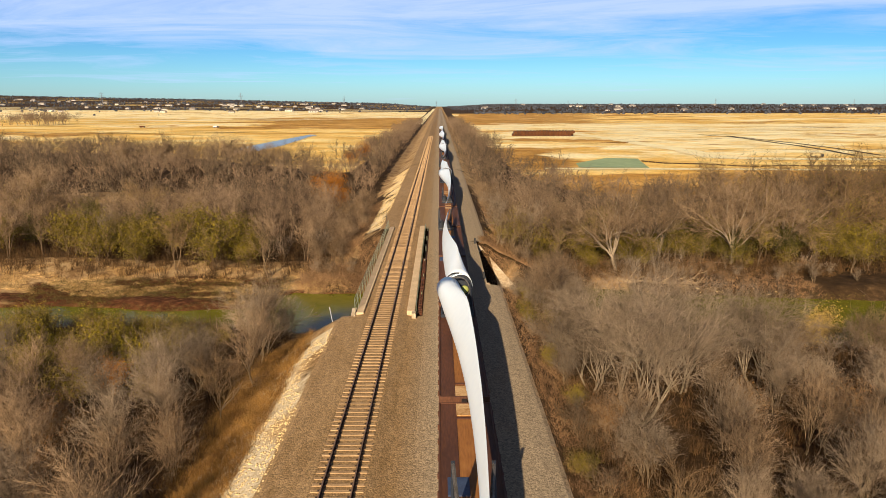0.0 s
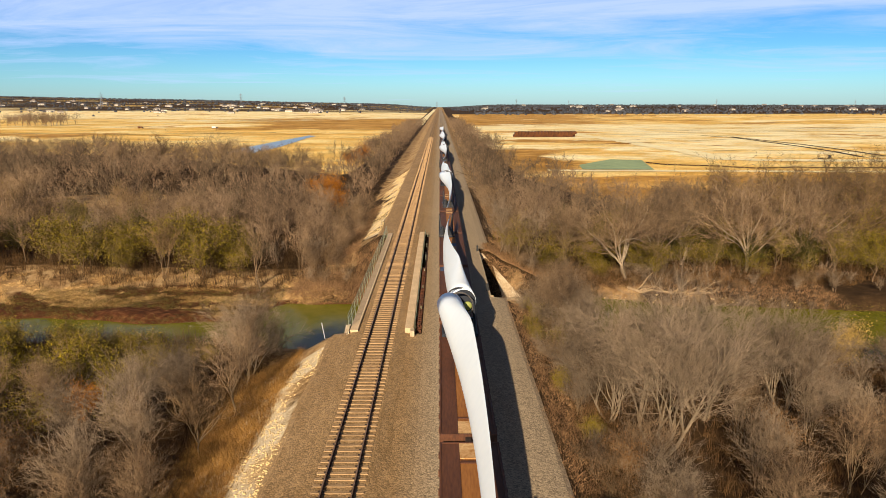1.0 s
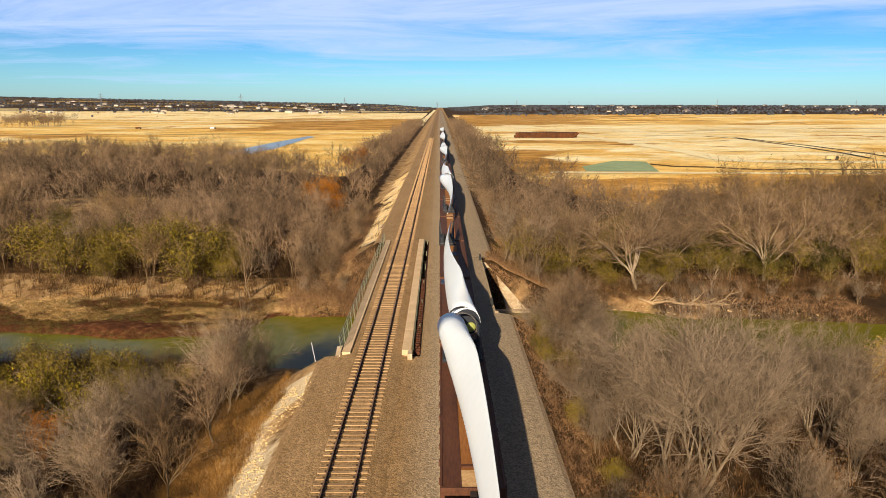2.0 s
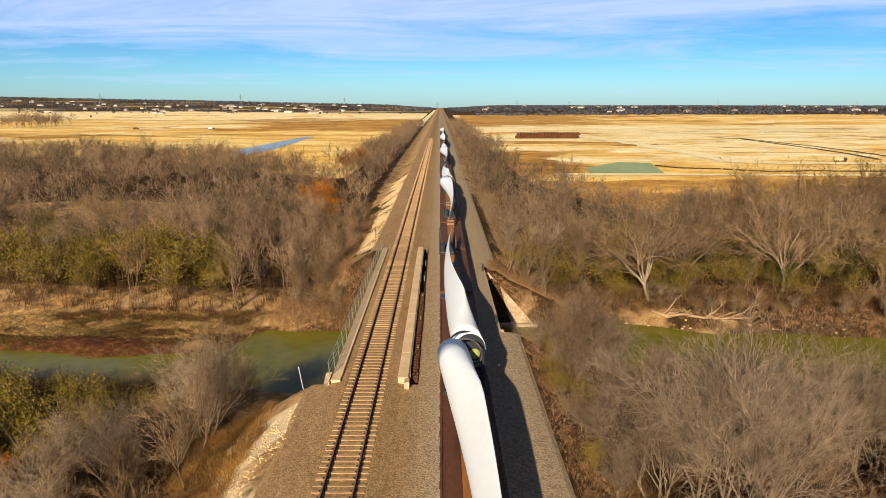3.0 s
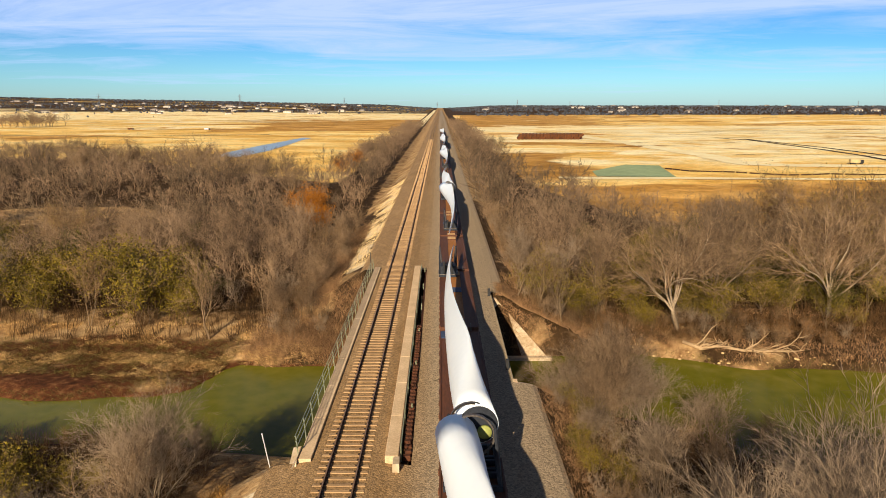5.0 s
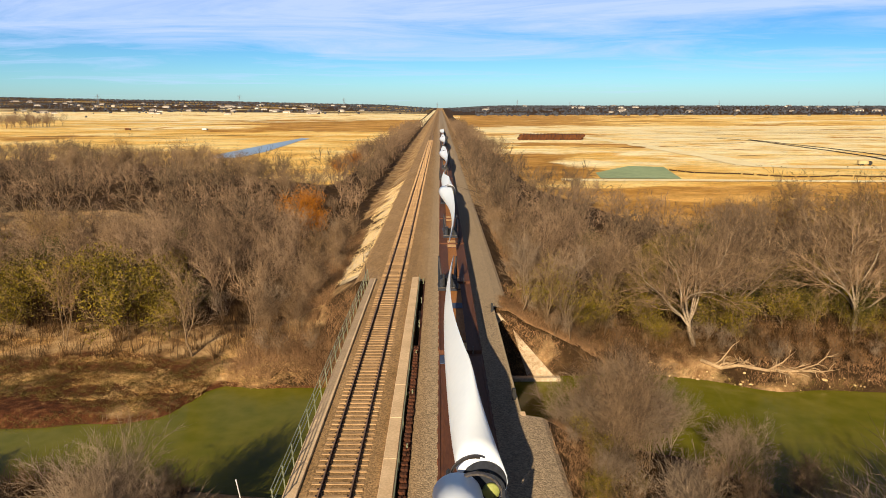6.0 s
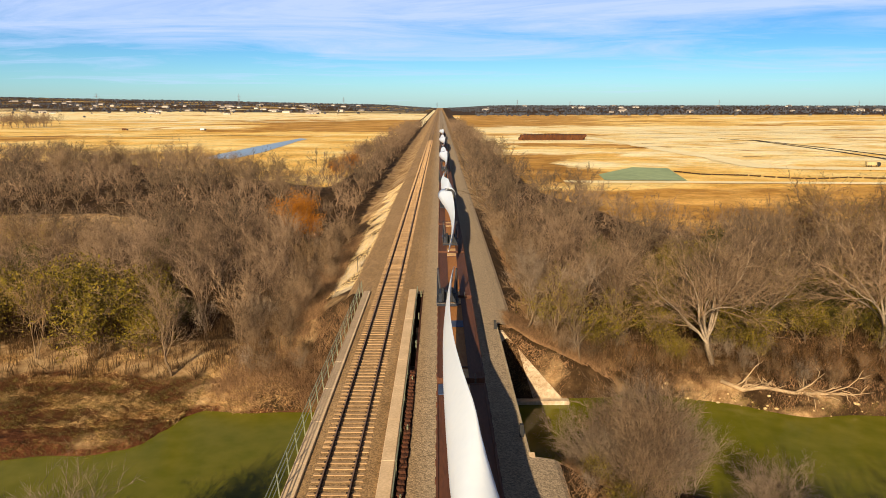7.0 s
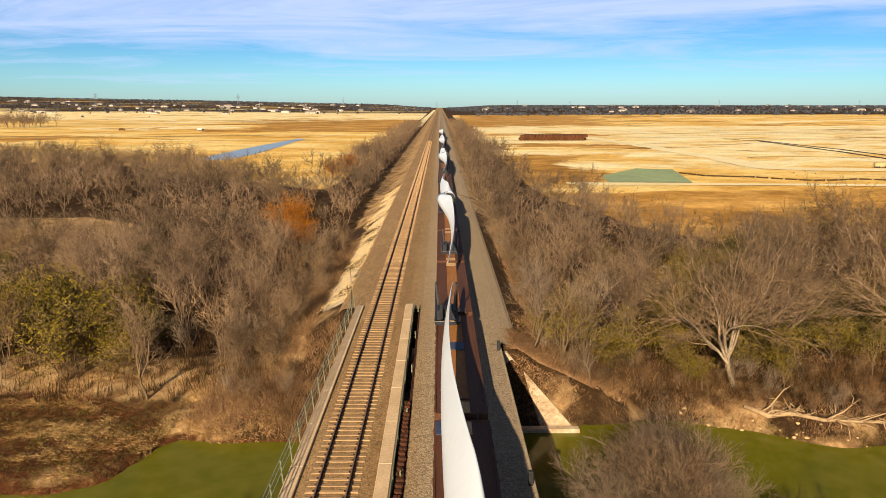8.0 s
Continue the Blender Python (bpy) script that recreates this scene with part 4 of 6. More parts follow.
def leaf_cloud(seed, seg, count, size, levels=(2, 3), spread=0.5):
    """Small folded leaves (two triangles each) scattered round the outer branches."""
    r = rng_of(seed)
    ends = np.array([s[1] for s in seg if s[4] in levels])
    p = ends[r.integers(0, len(ends), count)] + r.normal(size=(count, 3)) * spread
    u = r.normal(size=(count, 3))
    u /= np.linalg.norm(u, axis=1, keepdims=True)
    w = np.cross(u, r.normal(size=(count, 3)))
    w /= np.linalg.norm(w, axis=1, keepdims=True)
    s = size * r.uniform(0.6, 1.4, (count, 1))
    fold = np.cross(u, w) * s * 0.25
    v = np.stack([p - u * s, p + w * s * 0.45 + fold, p + u * s, p - w * s * 0.45 + fold], 1).reshape(-1, 3)
    k = (np.arange(count) * 4)[:, None]
    t = np.stack([k + [0, 1, 2], k + [0, 2, 3]], 1).reshape(-1, 3)
    return v, t


def tree_kind(seed, height, widen=1.0, leaf=None, bark=None, twig=None, wood=1, **kw):
    """Shared meshes of one tree: trunk with limbs, crown of branches and twigs, and leaves if any."""
    seg = grow(seed, height, **kw)
    tv, tt = segments_mesh([s for s in seg if s[4] <= wood], 4 if wood == 1 else 5)
    cv, ct = segments_mesh([s for s in seg if s[4] > wood], 3, widen)
    out = {"trunk": fast_mesh("trunk", tv, tt, bark or M_BARK_DARK, True), "crown": fast_mesh("crown", cv, ct, twig or M_TWIG), "h": height}
    if leaf:
        mat, count, size, spread = leaf
        lv, lt = leaf_cloud(seed + 5, seg, count, size, spread=spread)
        out["leaves"] = fast_mesh("leaves", lv, lt, mat)
    return out


def plant(kind, x, y, scale, turn, name, label, category, group=""):
    z = float(land(x, y))
    ob = thing(name, label, category, group, at=pose(x, y, z, 0, 0, turn) @ Matrix.Scale(scale, 4))
    for nm in ("trunk", "crown", "leaves"):
        if nm in kind:
            part(nm, kind[nm], None, ob)
    return ob


OAK = [tree_kind(14 + i, 11.0, 1.1, bark=M_BARK_OAK, limbs=10, twigs=(11, 7, 5), rise=0.5, stem=0.20, curl=0.24, girth=0.0235, fine=(0.020, 0.012), reach=1.2, kinks=3, bough=(0.20, 0.36), twig=M_TWIG) for i in range(3)]
OAK_DARK = [tree_kind(17 + i, 11.0, 1.15, leaf=(M_OLIVE, 900, 0.10, 0.35), limbs=10, twigs=(11, 7, 4), rise=0.6, stem=0.2, curl=0.24, girth=0.022, fine=(0.022, 0.014), reach=1.15, kinks=3, twig=M_TWIG_DARK) for i in range(2)]
VASE = [tree_kind(21 + i, 9.5, 1.0, bark=M_BARK_OAK, limbs=5, twigs=(8, 9, 6), rise=0.55, stem=0.20, multi=4, curl=0.12, girth=0.027, fine=(0.0115, 0.0075), reach=1.0, kinks=3, splay=0.7, bough=(0.22, 0.40), twig=M_TWIG_GREY) for i in range(2)]
NEAR = [tree_kind(31 + i, 8.0, 1.05, limbs=6, twigs=(7, 6, 4), rise=0.8, stem=0.18, girth=0.015, twig=(M_TWIG, M_TWIG_GREY, M_TWIG, M_TWIG_DARK)[i]) for i in range(4)]
FAN = [tree_kind(51 + i, 6.5, 1.0, bark=M_BARK, limbs=4, twigs=(6, 6, 4), rise=0.9, stem=0.08, multi=4, curl=0.085, girth=0.0125, fine=(0.0125, 0.0085), twig=(M_TWIG, M_TWIG_GREY, M_TWIG, M_TWIG_GREY)[i]) for i in range(4)]
SMALL = [tree_kind(61 + i, 2.8, 1.0, bark=M_BARK, limbs=4, twigs=(4, 4, 3), rise=0.9, stem=0.06, multi=3, curl=0.1, girth=0.011, fine=(0.010, 0.007), twig=(M_TWIG, M_TWIG_GREY, M_TWIG_DARK)[i]) for i in range(3)]
MID = [tree_kind(71 + i, 8.6, 1.5, limbs=4, twigs=(6, 5, 2), rise=0.9, stem=0.2, multi=2, girth=0.013, curl=0.11, twig=(M_TWIG, M_TWIG_GREY, M_TWIG_DARK, M_TWIG, M_TWIG_DARK)[i]) for i in range(5)]
GREEN = [tree_kind(91 + i, 5.5, 1.0, (M_OLIVE, 3600, 0.105, 0.30), limbs=6, twigs=(5, 4, 2), rise=0.6, stem=0.12, multi=3, girth=0.015) for i in range(3)]
LIMEY = [tree_kind(101 + i, 6.5, 1.0, (M_LIME, 1100, 0.075, 0.3), limbs=4, twigs=(5, 4, 2), rise=0.9, stem=0.2, girth=0.015) for i in range(2)]
YELLOWY = [tree_kind(103 + i, 4.6, 1.0, (M_LIME, 1900, 0.085, 0.33), limbs=5, twigs=(5, 4, 2), rise=0.7, stem=0.12, multi=2, girth=0.015) for i in range(2)]
CEDAR = [tree_kind(105 + i, 5.0, 1.0, (M_CEDAR, 4600, 0.09, 0.33), limbs=7, twigs=(5, 3, 1), rise=0.9, stem=0.15, girth=0.014) for i in range(2)]
RUSSET = tree_kind(111, 6.5, 1.0, (M_ORANGE, 6500, 0.10, 0.4), limbs=5, twigs=(5, 4, 2), rise=0.9, stem=0.18, multi=2)
STRAW = tree_kind(113, 5.0, 1.0, (M_STRAWLEAF, 2200, 0.10, 0.35), limbs=5, twigs=(5, 4, 2), rise=0.9, stem=0.12, multi=2)
RUSTY = [tree_kind(115 + i, 5.5, 1.0, (M_RUSTLEAF, 1400, 0.07, 0.35), limbs=4, twigs=(6, 5, 3), rise=1.0, stem=0.08, multi=3, girth=0.013, curl=0.1) for i in range(2)]
LOW = [tree_kind(121 + i, 8.2, 1.75, limbs=5, twigs=(5, 5, 1), rise=0.45, stem=0.16, girth=0.014, reach=1.12, fine=(0.020, 0.016)) for i in range(6)]

taken = []


def free(x, y, gap):
    for a, b, g in taken:
        if (a - x) ** 2 + (b - y) ** 2 < (0.5 * (g + gap)) ** 2:
            return False
    taken.append((x, y, gap))
    return True


LAB = {
    "big": "large bare spreading tree with pale limbs on the creek bank",
    "ivy": "large dark bare tree with olive climbers in its crown",
    "far": "large bare rounded tree at the edge of the fields",
    "vase": "wide bare multi-trunked tree with pale upswept limbs",
    "near": "bare grey-brown winter tree with dense fine twigs",
    "fan": "bare multi-stemmed winter shrub with upswept twigs",
    "mid": "bare brown winter tree in thick creekside woods",
    "green": "olive-green leafy bush among bare trees",
    "lime": "slender tree with yellow-green leaves beside bare trees",
    "yellowy": "yellow-green leafy bush on the creek bank",
    "cedar": "dense dark green cedar bush among bare trees",
    "straw": "bush with pale straw-yellow dead leaves by the creek",
    "rusty": "multi-stemmed bush with sparse rust-brown dead leaves",
    "russet": "small tree with orange-brown dead leaves",
}


def hero(kinds, i, x, y, s, turn, lab, name="bare_tree", cat="tree", gap=3.0):
    taken.append((x, y, gap))
    plant(kinds[i % len(kinds)], x, y, s, turn, name, LAB[lab], cat, "trees and bushes of the creek woods")


# trees that stand out, south bank then north bank
hero(VASE, 0, 19.2, 49.4, 1.3, 20, "vase", gap=5)
hero(VASE, 1, 16.6, 51.8, 0.8, 140, "vase", gap=4)
hero(VASE, 1, 24.8, 55.5, 1.0, 250, "vase", gap=5)
hero(VASE, 0, 31.5, 57.0, 0.95, 100, "vase", gap=5)
for i, (x, y, s, turn) in enumerate(((30.3, 100.6, 1.18, 75), (36.2, 105.4, 1.12, 200), (48.6, 105.2, 1.22, 310), (58.5, 108.0, 1.2, 170), (24.0, 113.5, 0.9, 10), (43.0, 116.0, 1.1, 120), (66.0, 117.0, 1.15, 40), (54.0, 121.0, 1.1, 260))):
    hero(OAK, i, x, y, s, turn, "big", gap=6)
for i, (x, y, s, turn) in enumerate(((-38.0, 126.0, 0.85, 60), (-79.0, 150.0, 1.0, 130), (-88.0, 166.0, 0.95, 10), (-52.0, 216.0, 1.05, 220), (-60.0, 222.0, 1.1, 300), (-44.0, 212.0, 0.95, 80), (-82.0, 232.0, 1.1, 170), (-95.0, 226.0, 1.05, 20), (-30.0, 196.0, 0.8, 250))):
    hero(OAK, i, x, y, s, turn, "far", gap=6)
for i, (x, y, s) in enumerate(((70.0, 112.0, 1.3), (80.0, 119.0, 1.4), (63.0, 126.0, 1.3), (89.0, 128.0, 1.4), (75.0, 132.0, 1.35), (53.5, 113.5, 1.15), (57.0, 134.0, 1.25), (84.0, 108.0, 1.3), (-68.0, 128.0, 1.0), (-49.0, 131.0, 0.9))):
    hero(OAK_DARK, i, x, y, s, 15 + i * 64, "ivy", gap=6)
hero(VASE, 0, -12.1, 64.2, 0.82, 30, "vase", gap=4)
hero(VASE, 1, -15.6, 57.5, 0.62, 200, "vase", gap=4)
for i, (x, y, s) in enumerate(((18.0, 81.5, 0.76), (15.0, 81.0, 0.58), (21.0, 79.5, 0.58), (24.5, 75.5, 0.45), (13.6, 77.4, 0.45))):
    hero(VASE, i, x, y, s, 35 + i * 77, "vase", gap=3)
for i, (x, y, s) in enumerate(((-22.5, 61, 1.0), (-20, 56.5, 0.9), (-18.5, 53, 0.75), (-21, 68.5, 0.7), (-25, 60.5, 1.1), (-27, 65, 0.9), (-31, 61.5, 1.1), (-24, 52.5, 0.9), (-29, 55.5, 1.0), (13.7, 74.0, 0.5), (13.3, 62.5, 0.45), (-36, 66, 0.9))):
    hero(YELLOWY, i, x, y, s, i * 53, "yellowy", "leafy_bush", "bush", gap=2)
hero(FAN, 1, -14.5, 48.5, 1.25, 80, "fan")
hero(FAN, 2, -11.5, 41.0, 0.9, 10, "fan")
for i, (x, y, s) in enumerate(((15.2, 70.5, 0.85), (18.5, 67.5, 1.15), (22.5, 69.0, 1.1), (26.5, 67.0, 1.15), (31, 67.5, 1.0), (16.5, 62.0, 1.0), (22, 61.5, 1.1), (28, 60.5, 1.15), (35.5, 66, 1.1),
                               (40, 68, 0.9), (34, 58.5, 1.1), (14.6, 56.5, 0.6), (26.5, 53.5, 0.9), (31, 52, 1.1), (17, 44.5, 0.8), (24.5, 45.5, 1.0), (30, 45, 1.1), (17, 38, 0.9), (23, 39, 1.1), (29, 37, 1.1), (36, 41, 1.1), (38, 50, 1.1), (44, 60, 1.1))):
    hero(FAN, i, x, y, s * (0.62 if y > 60 and x > 18 else 1.0), i * 67, "fan", gap=2.5)
for i, (x, y, s) in enumerate(((14.8, 76.3, 0.95), (16.9, 79.0, 1.1), (18.6, 75.8, 0.95), (16.6, 73.4, 1.2), (13.8, 66.0, 0.6), (13.9, 58.0, 0.55), (14.2, 50.0, 0.6))):
    hero(FAN, i + 1, x, y, s, i * 41, "fan", gap=2.0)
for i, (x, y, s) in enumerate(((-10.8, 70.5, 0.6), (-16, 61, 0.7), (-14, 56, 0.75), (-18.5, 57, 0.9), (-24, 55, 0.95), (-19.5, 50, 1.0), (-25.5, 48, 1.1), (-16, 43, 1.0), (-21, 42, 1.1), (-27, 41, 1.1), (-13.5, 36, 0.8), (-18, 35, 1.0), (-23, 34, 1.0), (-31, 49, 1.0), (-36, 55, 1.0))):
    hero(FAN, i, x, y, s, i * 83, "fan", gap=2.5)
hero(NEAR, 0, 13.3, 102.5, 1.1, 0, "near", gap=2)
hero(NEAR, 1, 12.9, 98.9, 1.0, 70, "near", gap=2)
hero(NEAR, 2, 15.3, 98.4, 1.2, 130, "near", gap=2)
hero(NEAR, 1, 17.6, 99.5, 1.15, 210, "near", gap=2)
hero(LIMEY, 0, 15.0, 98.0, 1.0, 60, "lime", gap=2)
hero(LIMEY, 1, 17.3, 97.2, 1.1, 160, "lime", gap=2)
for i, (x, y, s) in enumerate(((-23.5, 105, 1.25), (-28.5, 104.5, 1.35), (-34, 104, 1.4), (-40, 105, 1.3), (-31, 110, 1.5), (-46, 106, 1.3), (-19, 108, 0.8), (-52, 108, 1.4), (-37, 111, 1.4), (-43, 112, 1.5), (-58, 112, 1.5), (-65, 110, 1.4), (-50, 116, 1.5), (-26, 112, 1.2), (-60, 120, 1.4), (-70, 118, 1.4),
                               (-16.5, 67.5, 0.4), (-20.5, 66, 0.5), (-25, 64, 0.6), (-31, 66, 0.5), (-37, 63, 0.6), (-28, 60, 0.65), (-44, 66, 0.5), (-33, 57, 0.7))):
    if y > 100 and i % 4 == 2:
        hero(MID, i, x, y, 0.72 * s, i * 77, "mid")
    else:
        hero(GREEN, i, x, y, s * (0.85, 1.1, 1.0)[i % 3], i * 77, "green", "leafy_bush", "bush")
for i, (x, y, s) in enumerate(((43, 102, 0.8), (52, 103, 1.1), (56, 110, 1.4), (62, 106, 1.3), (40, 109, 1.1), (34, 99.5, 0.6), (69, 110, 1.4), (22, 103, 0.9), (27, 106, 0.9), (46, 100, 0.7), (59, 101, 1.0), (33.5, 106, 0.9), (72, 118, 1.5), (64, 100, 0.9), (54, 98, 0.7), (48, 99, 0.6))):
    hero(LIMEY, i, x, y, s, i * 55, "lime", "leafy_bush", "bush")
for i, (x, y, s) in enumerate(((47, 112, 1.3), (53, 114, 1.4), (60, 113, 1.3), (67, 105, 1.2), (74, 112, 1.3), (42, 106.5, 0.9), (35, 108, 0.9), (27, 100.5, 0.6), (20, 104, 0.8))):
    hero(GREEN, i, x, y, s, i * 47, "green", "leafy_bush", "bush")
slope_rng = rng_of(61)
for i in range(34):
    x, y = slope_rng.uniform(12.6, 16.4), slope_rng.uniform(29, 79)
    if i % 4 == 3:
        hero(GREEN, i, x, y, slope_rng.uniform(0.22, 0.4), slope_rng.uniform(0, 360), "green", "leafy_bush", "bush", gap=1.5)
    else:
        hero(SMALL, i, x, y, slope_rng.uniform(0.7, 1.15), slope_rng.uniform(0, 360), "fan", gap=1.5)
for i, (x, y) in enumerate(((15.6, 96.6), (17.0, 97.6), (14.9, 97.9), (16.2, 99.0), (13.6, 99.4), (18.4, 98.6))):
    hero(SMALL, i, x, y, 0.95, i * 50, "fan", gap=1.0)
for i in range(46):
    x = slope_rng.uniform(18, 62)
    hero(RUSTY if i % 3 == 0 else SMALL, i, x, float(north_shore(x)) + slope_rng.uniform(3, 11), slope_rng.uniform(0.75, 1.2) * (0.4 if i % 3 == 0 else 1.0), slope_rng.uniform(0, 360), "rusty" if i % 3 == 0 else "fan", gap=1.5)
for i in range(12):
    hero(SMALL, i, slope_rng.uniform(13.2, 19), slope_rng.uniform(99, 108), slope_rng.uniform(0.7, 1.1), slope_rng.uniform(0, 360), "fan", gap=1.5)
for i in range(34):
    x, y = ((slope_rng.uniform(-13, -7.5), slope_rng.uniform(97, 140)) if i < 18 else (slope_rng.uniform(12.5, 17), slope_rng.uniform(98, 140)))
    hero(SMALL, i, x, y, slope_rng.uniform(0.7, 1.15), slope_rng.uniform(0, 360), "fan", gap=1.5)
for i, (x, y, s) in enumerate(((-56, 124, 1.4), (-62, 116, 1.2), (-47, 121, 1.1), (-22.5, 110, 0.9), (-35, 117, 1.2), (-75, 126, 1.3), (38, 108, 1.0), (50, 110, 1.2), (57, 105, 1.1), (66, 114, 1.3), (44.5, 108, 1.0), (29, 109, 0.9),
                               (-23, 59, 0.5), (-35, 58, 0.6))):
    hero(CEDAR, i, x, y, s, i * 61, "cedar", "leafy_bush", "bush")
hero([RUSSET], 0, -20.0, 162.0, 1.35, 0, "russet", gap=5)
hero([RUSSET], 0, -17.5, 158.5, 0.9, 120, "russet", gap=4)
hero([RUSSET], 0, -22.0, 250.0, 1.15, 40, "russet", gap=4)
hero([RUSSET], 0, -25.0, 246.0, 0.9, 250, "russet", gap=4)
hero([RUSSET], 0, -21.5, 54.5, 0.55, 90, "russet", gap=2)
hero([STRAW], 0, 44.5, 71.0, 1.0, 0, "straw", "leafy_bush", "bush")
hero([STRAW], 0, 41.0, 66.0, 0.8, 130, "straw", "leafy_bush", "bush")
for i, (x, y, s) in enumerate(((-17, 53.5, 0.75), (-22, 46, 0.85), (-28, 45, 0.9), (-13, 45.5, 0.6), (-18.5, 39, 0.8), (-25, 37.5, 0.9), (-32, 53, 0.85), (-12.6, 58, 0.5), (-28.5, 56, 0.7), (15.5, 42, 0.7), (27, 49, 0.8), (33, 47, 0.9), (21, 57.5, 0.7), (36, 60, 0.8))):
    hero(RUSTY, i, x, y, s, i * 71, "rusty", gap=2)
for i, (x, y, s) in enumerate(((-24.5, 58.5, 0.65), (-19.8, 61.0, 0.6), (-33, 62, 0.8), (-30, 58, 0.7), (-38, 58, 0.8), (-41, 64, 0.85), (14.8, 62.5, 0.45), (14.4, 69.0, 0.45))):
    hero(GREEN, i, x, y, s, i * 91, "green", "leafy_bush", "bush")


under = rng_of(67)
for i in range(44):
    x, y = under.uniform(22, 88), under.uniform(101, 128)
    kinds, lab = (CEDAR, "cedar") if i % 5 < 2 else (GREEN, "green")
    hero(kinds, i, x, y, under.uniform(0.75, 1.25), under.uniform(0, 360), lab, "leafy_bush", "bush", gap=2.0)
for i in range(40):
    x, y = (under.uniform(-15, -8.2), under.uniform(100, 150)) if i < 26 else (under.uniform(12.6, 17), under.uniform(104, 150))
    hero(MID if i % 2 else FAN, i, x, y, under.uniform(0.55, 0.95) * (0.8 if i % 2 else 1.0), under.uniform(0, 360), "mid" if i % 2 else "fan", gap=2.2)


for i, (x, y, s) in enumerate(((-19.5, 63.0, 0.75), (-22.0, 66.0, 0.85), (-26.0, 64.0, 0.9), (-29.0, 68.0, 0.8), (-17.6, 66.5, 0.55), (-24.5, 69.0, 0.6), (-33.0, 65.0, 0.9), (-36.0, 69.0, 0.8), (-41.0, 67.0, 0.9))):
    hero(GREEN, i, x, y, s, 20 + i * 59, "green", "leafy_bush", "bush", gap=2.0)


def wooded(x, y, dist):
    if not (x < -10.0 - 2.3 * float(smooth(135, 210, y)) or x > 13.2):
        return False
    n, s = float(north_shore(x)), float(south_shore(x))
    if s - (9.0 if x < 0 else 2.0) < y < n + (24.0 if -75 < x < -20 else 15.0 if x < -13 else 14.0 if x > 24 else 4.5):
        return False
    if y > float(field_edge(x)):
        # hedgerows along the line
        return (-25 < x < -12.3 and y < 760) or (15 < x < 27 and y < 800)
    if math.hypot((x + 76) / 26, (y - 172) / 17) < 1.0:
        return False
    return True


def scatter(seed, n, x0, x1, y0, y1, gap, cone=0.68):
    """random places in a plot, within the strip of country that the flight overlooks"""
    r = rng_of(seed)
    got = []
    for _ in range(n):
        x, y = r.uniform(x0, x1), r.uniform(y0, y1)
        if abs(x - 5) > (y + 2) * cone + 6 or not wooded(x, y, 0):
            continue
        if free(x, y, gap * (1 + 0.25 * r.normal())):
            got.append((x, y, r))
    return got


def build_woods():
    back = []
    for x, y, r in scatter(5, 900, -60, 65, 24, 74, 3.4):
        k = r.random()
        kinds, lab = (FAN, "fan") if k < 0.5 else (NEAR, "near")
        plant(kinds[r.integers(len(kinds))], x, y, r.uniform(0.7, 1.0) * (0.62 if y > 59 and x > 18 else 0.82 if x > 12 else 1.0), r.uniform(0, 360), "bare_tree", LAB[lab], "tree", "trees and bushes of the creek woods")
    for x, y, r in scatter(6, 2600, -95, 95, 97, 140, 4.4):
        if r.random() < (0.30 if x > 22 else 0.16 if x < -22 else 0.0):
            kinds, lab = (CEDAR, "cedar") if r.random() < 0.45 else (GREEN, "green")
            plant(kinds[r.integers(2)], x, y, r.uniform(0.9, 1.35), r.uniform(0, 360), "leafy_bush", LAB[lab], "bush", "trees and bushes of the creek woods")
            continue
        kinds, lab = (MID, "mid") if r.random() < 0.75 else (NEAR, "near")
        if y > 112:
            back.append((x, y, r))
            continue
        if x > 30 and r.random() < 0.45:
            kinds, lab = [MID[2], MID[4]], "mid"
        plant(kinds[r.integers(len(kinds))], x, y, r.uniform(0.85, 1.25), r.uniform(0, 360), "bare_tree", LAB[lab], "tree", "trees and bushes of the creek woods")
    return back


back_woods = build_woods()


def bake(kinds, places, name, label, mat, size=1.0):
    """Far woods: the same trees joined into one mesh."""
    vs, ts, k = [], [], 0
    for x, y, r in places:
        kd = kinds[r.integers(len(kinds))]
        s, a = size * r.uniform(0.75, 1.2), r.uniform(0, 2 * math.pi)
        rot = np.array([[math.cos(a), -math.sin(a), 0], [math.sin(a), math.cos(a), 0], [0, 0, 1]]) * s
        o = np.array([x, y, float(land(x, y))])
        for v, t in kd:
            vs.append(v @ rot.T + o)
            ts.append(t + k)
            k += len(v)
    me = fast_mesh(name, np.concatenate(vs), np.concatenate(ts), mat)
    return thing(name, label, "woods", kind="stuff", data=me)


def arrays(me):
    v = np.empty(len(me.vertices) * 3, np.float32)
    me.vertices.foreach_get("co", v)
    t = np.empty(len(me.loops), np.int32)
    me.loops.foreach_get("vertex_index", t)
    return v.reshape(-1, 3), t.reshape(-1, 3)


MID_A = [[arrays(k["trunk"]), arrays(k["crown"])] for k in MID]
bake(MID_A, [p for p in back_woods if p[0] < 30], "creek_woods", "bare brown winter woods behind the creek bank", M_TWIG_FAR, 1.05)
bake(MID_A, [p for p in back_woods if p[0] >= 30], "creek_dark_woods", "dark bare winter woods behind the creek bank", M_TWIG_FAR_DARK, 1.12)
LOW_A = [[arrays(k["trunk"]), arrays(k["crown"])] for k in LOW]
THICKET = [tree_kind(141 + i, 4.2, 2.6, limbs=5, twigs=(4, 4, 0), rise=0.8, stem=0.08, girth=0.014) for i in range(3)]
THICKET_A = [[arrays(k["crown"])] for k in THICKET]
far_places = scatter(7, 9000, -230, 190, 138, 330, 5.2, 0.66)
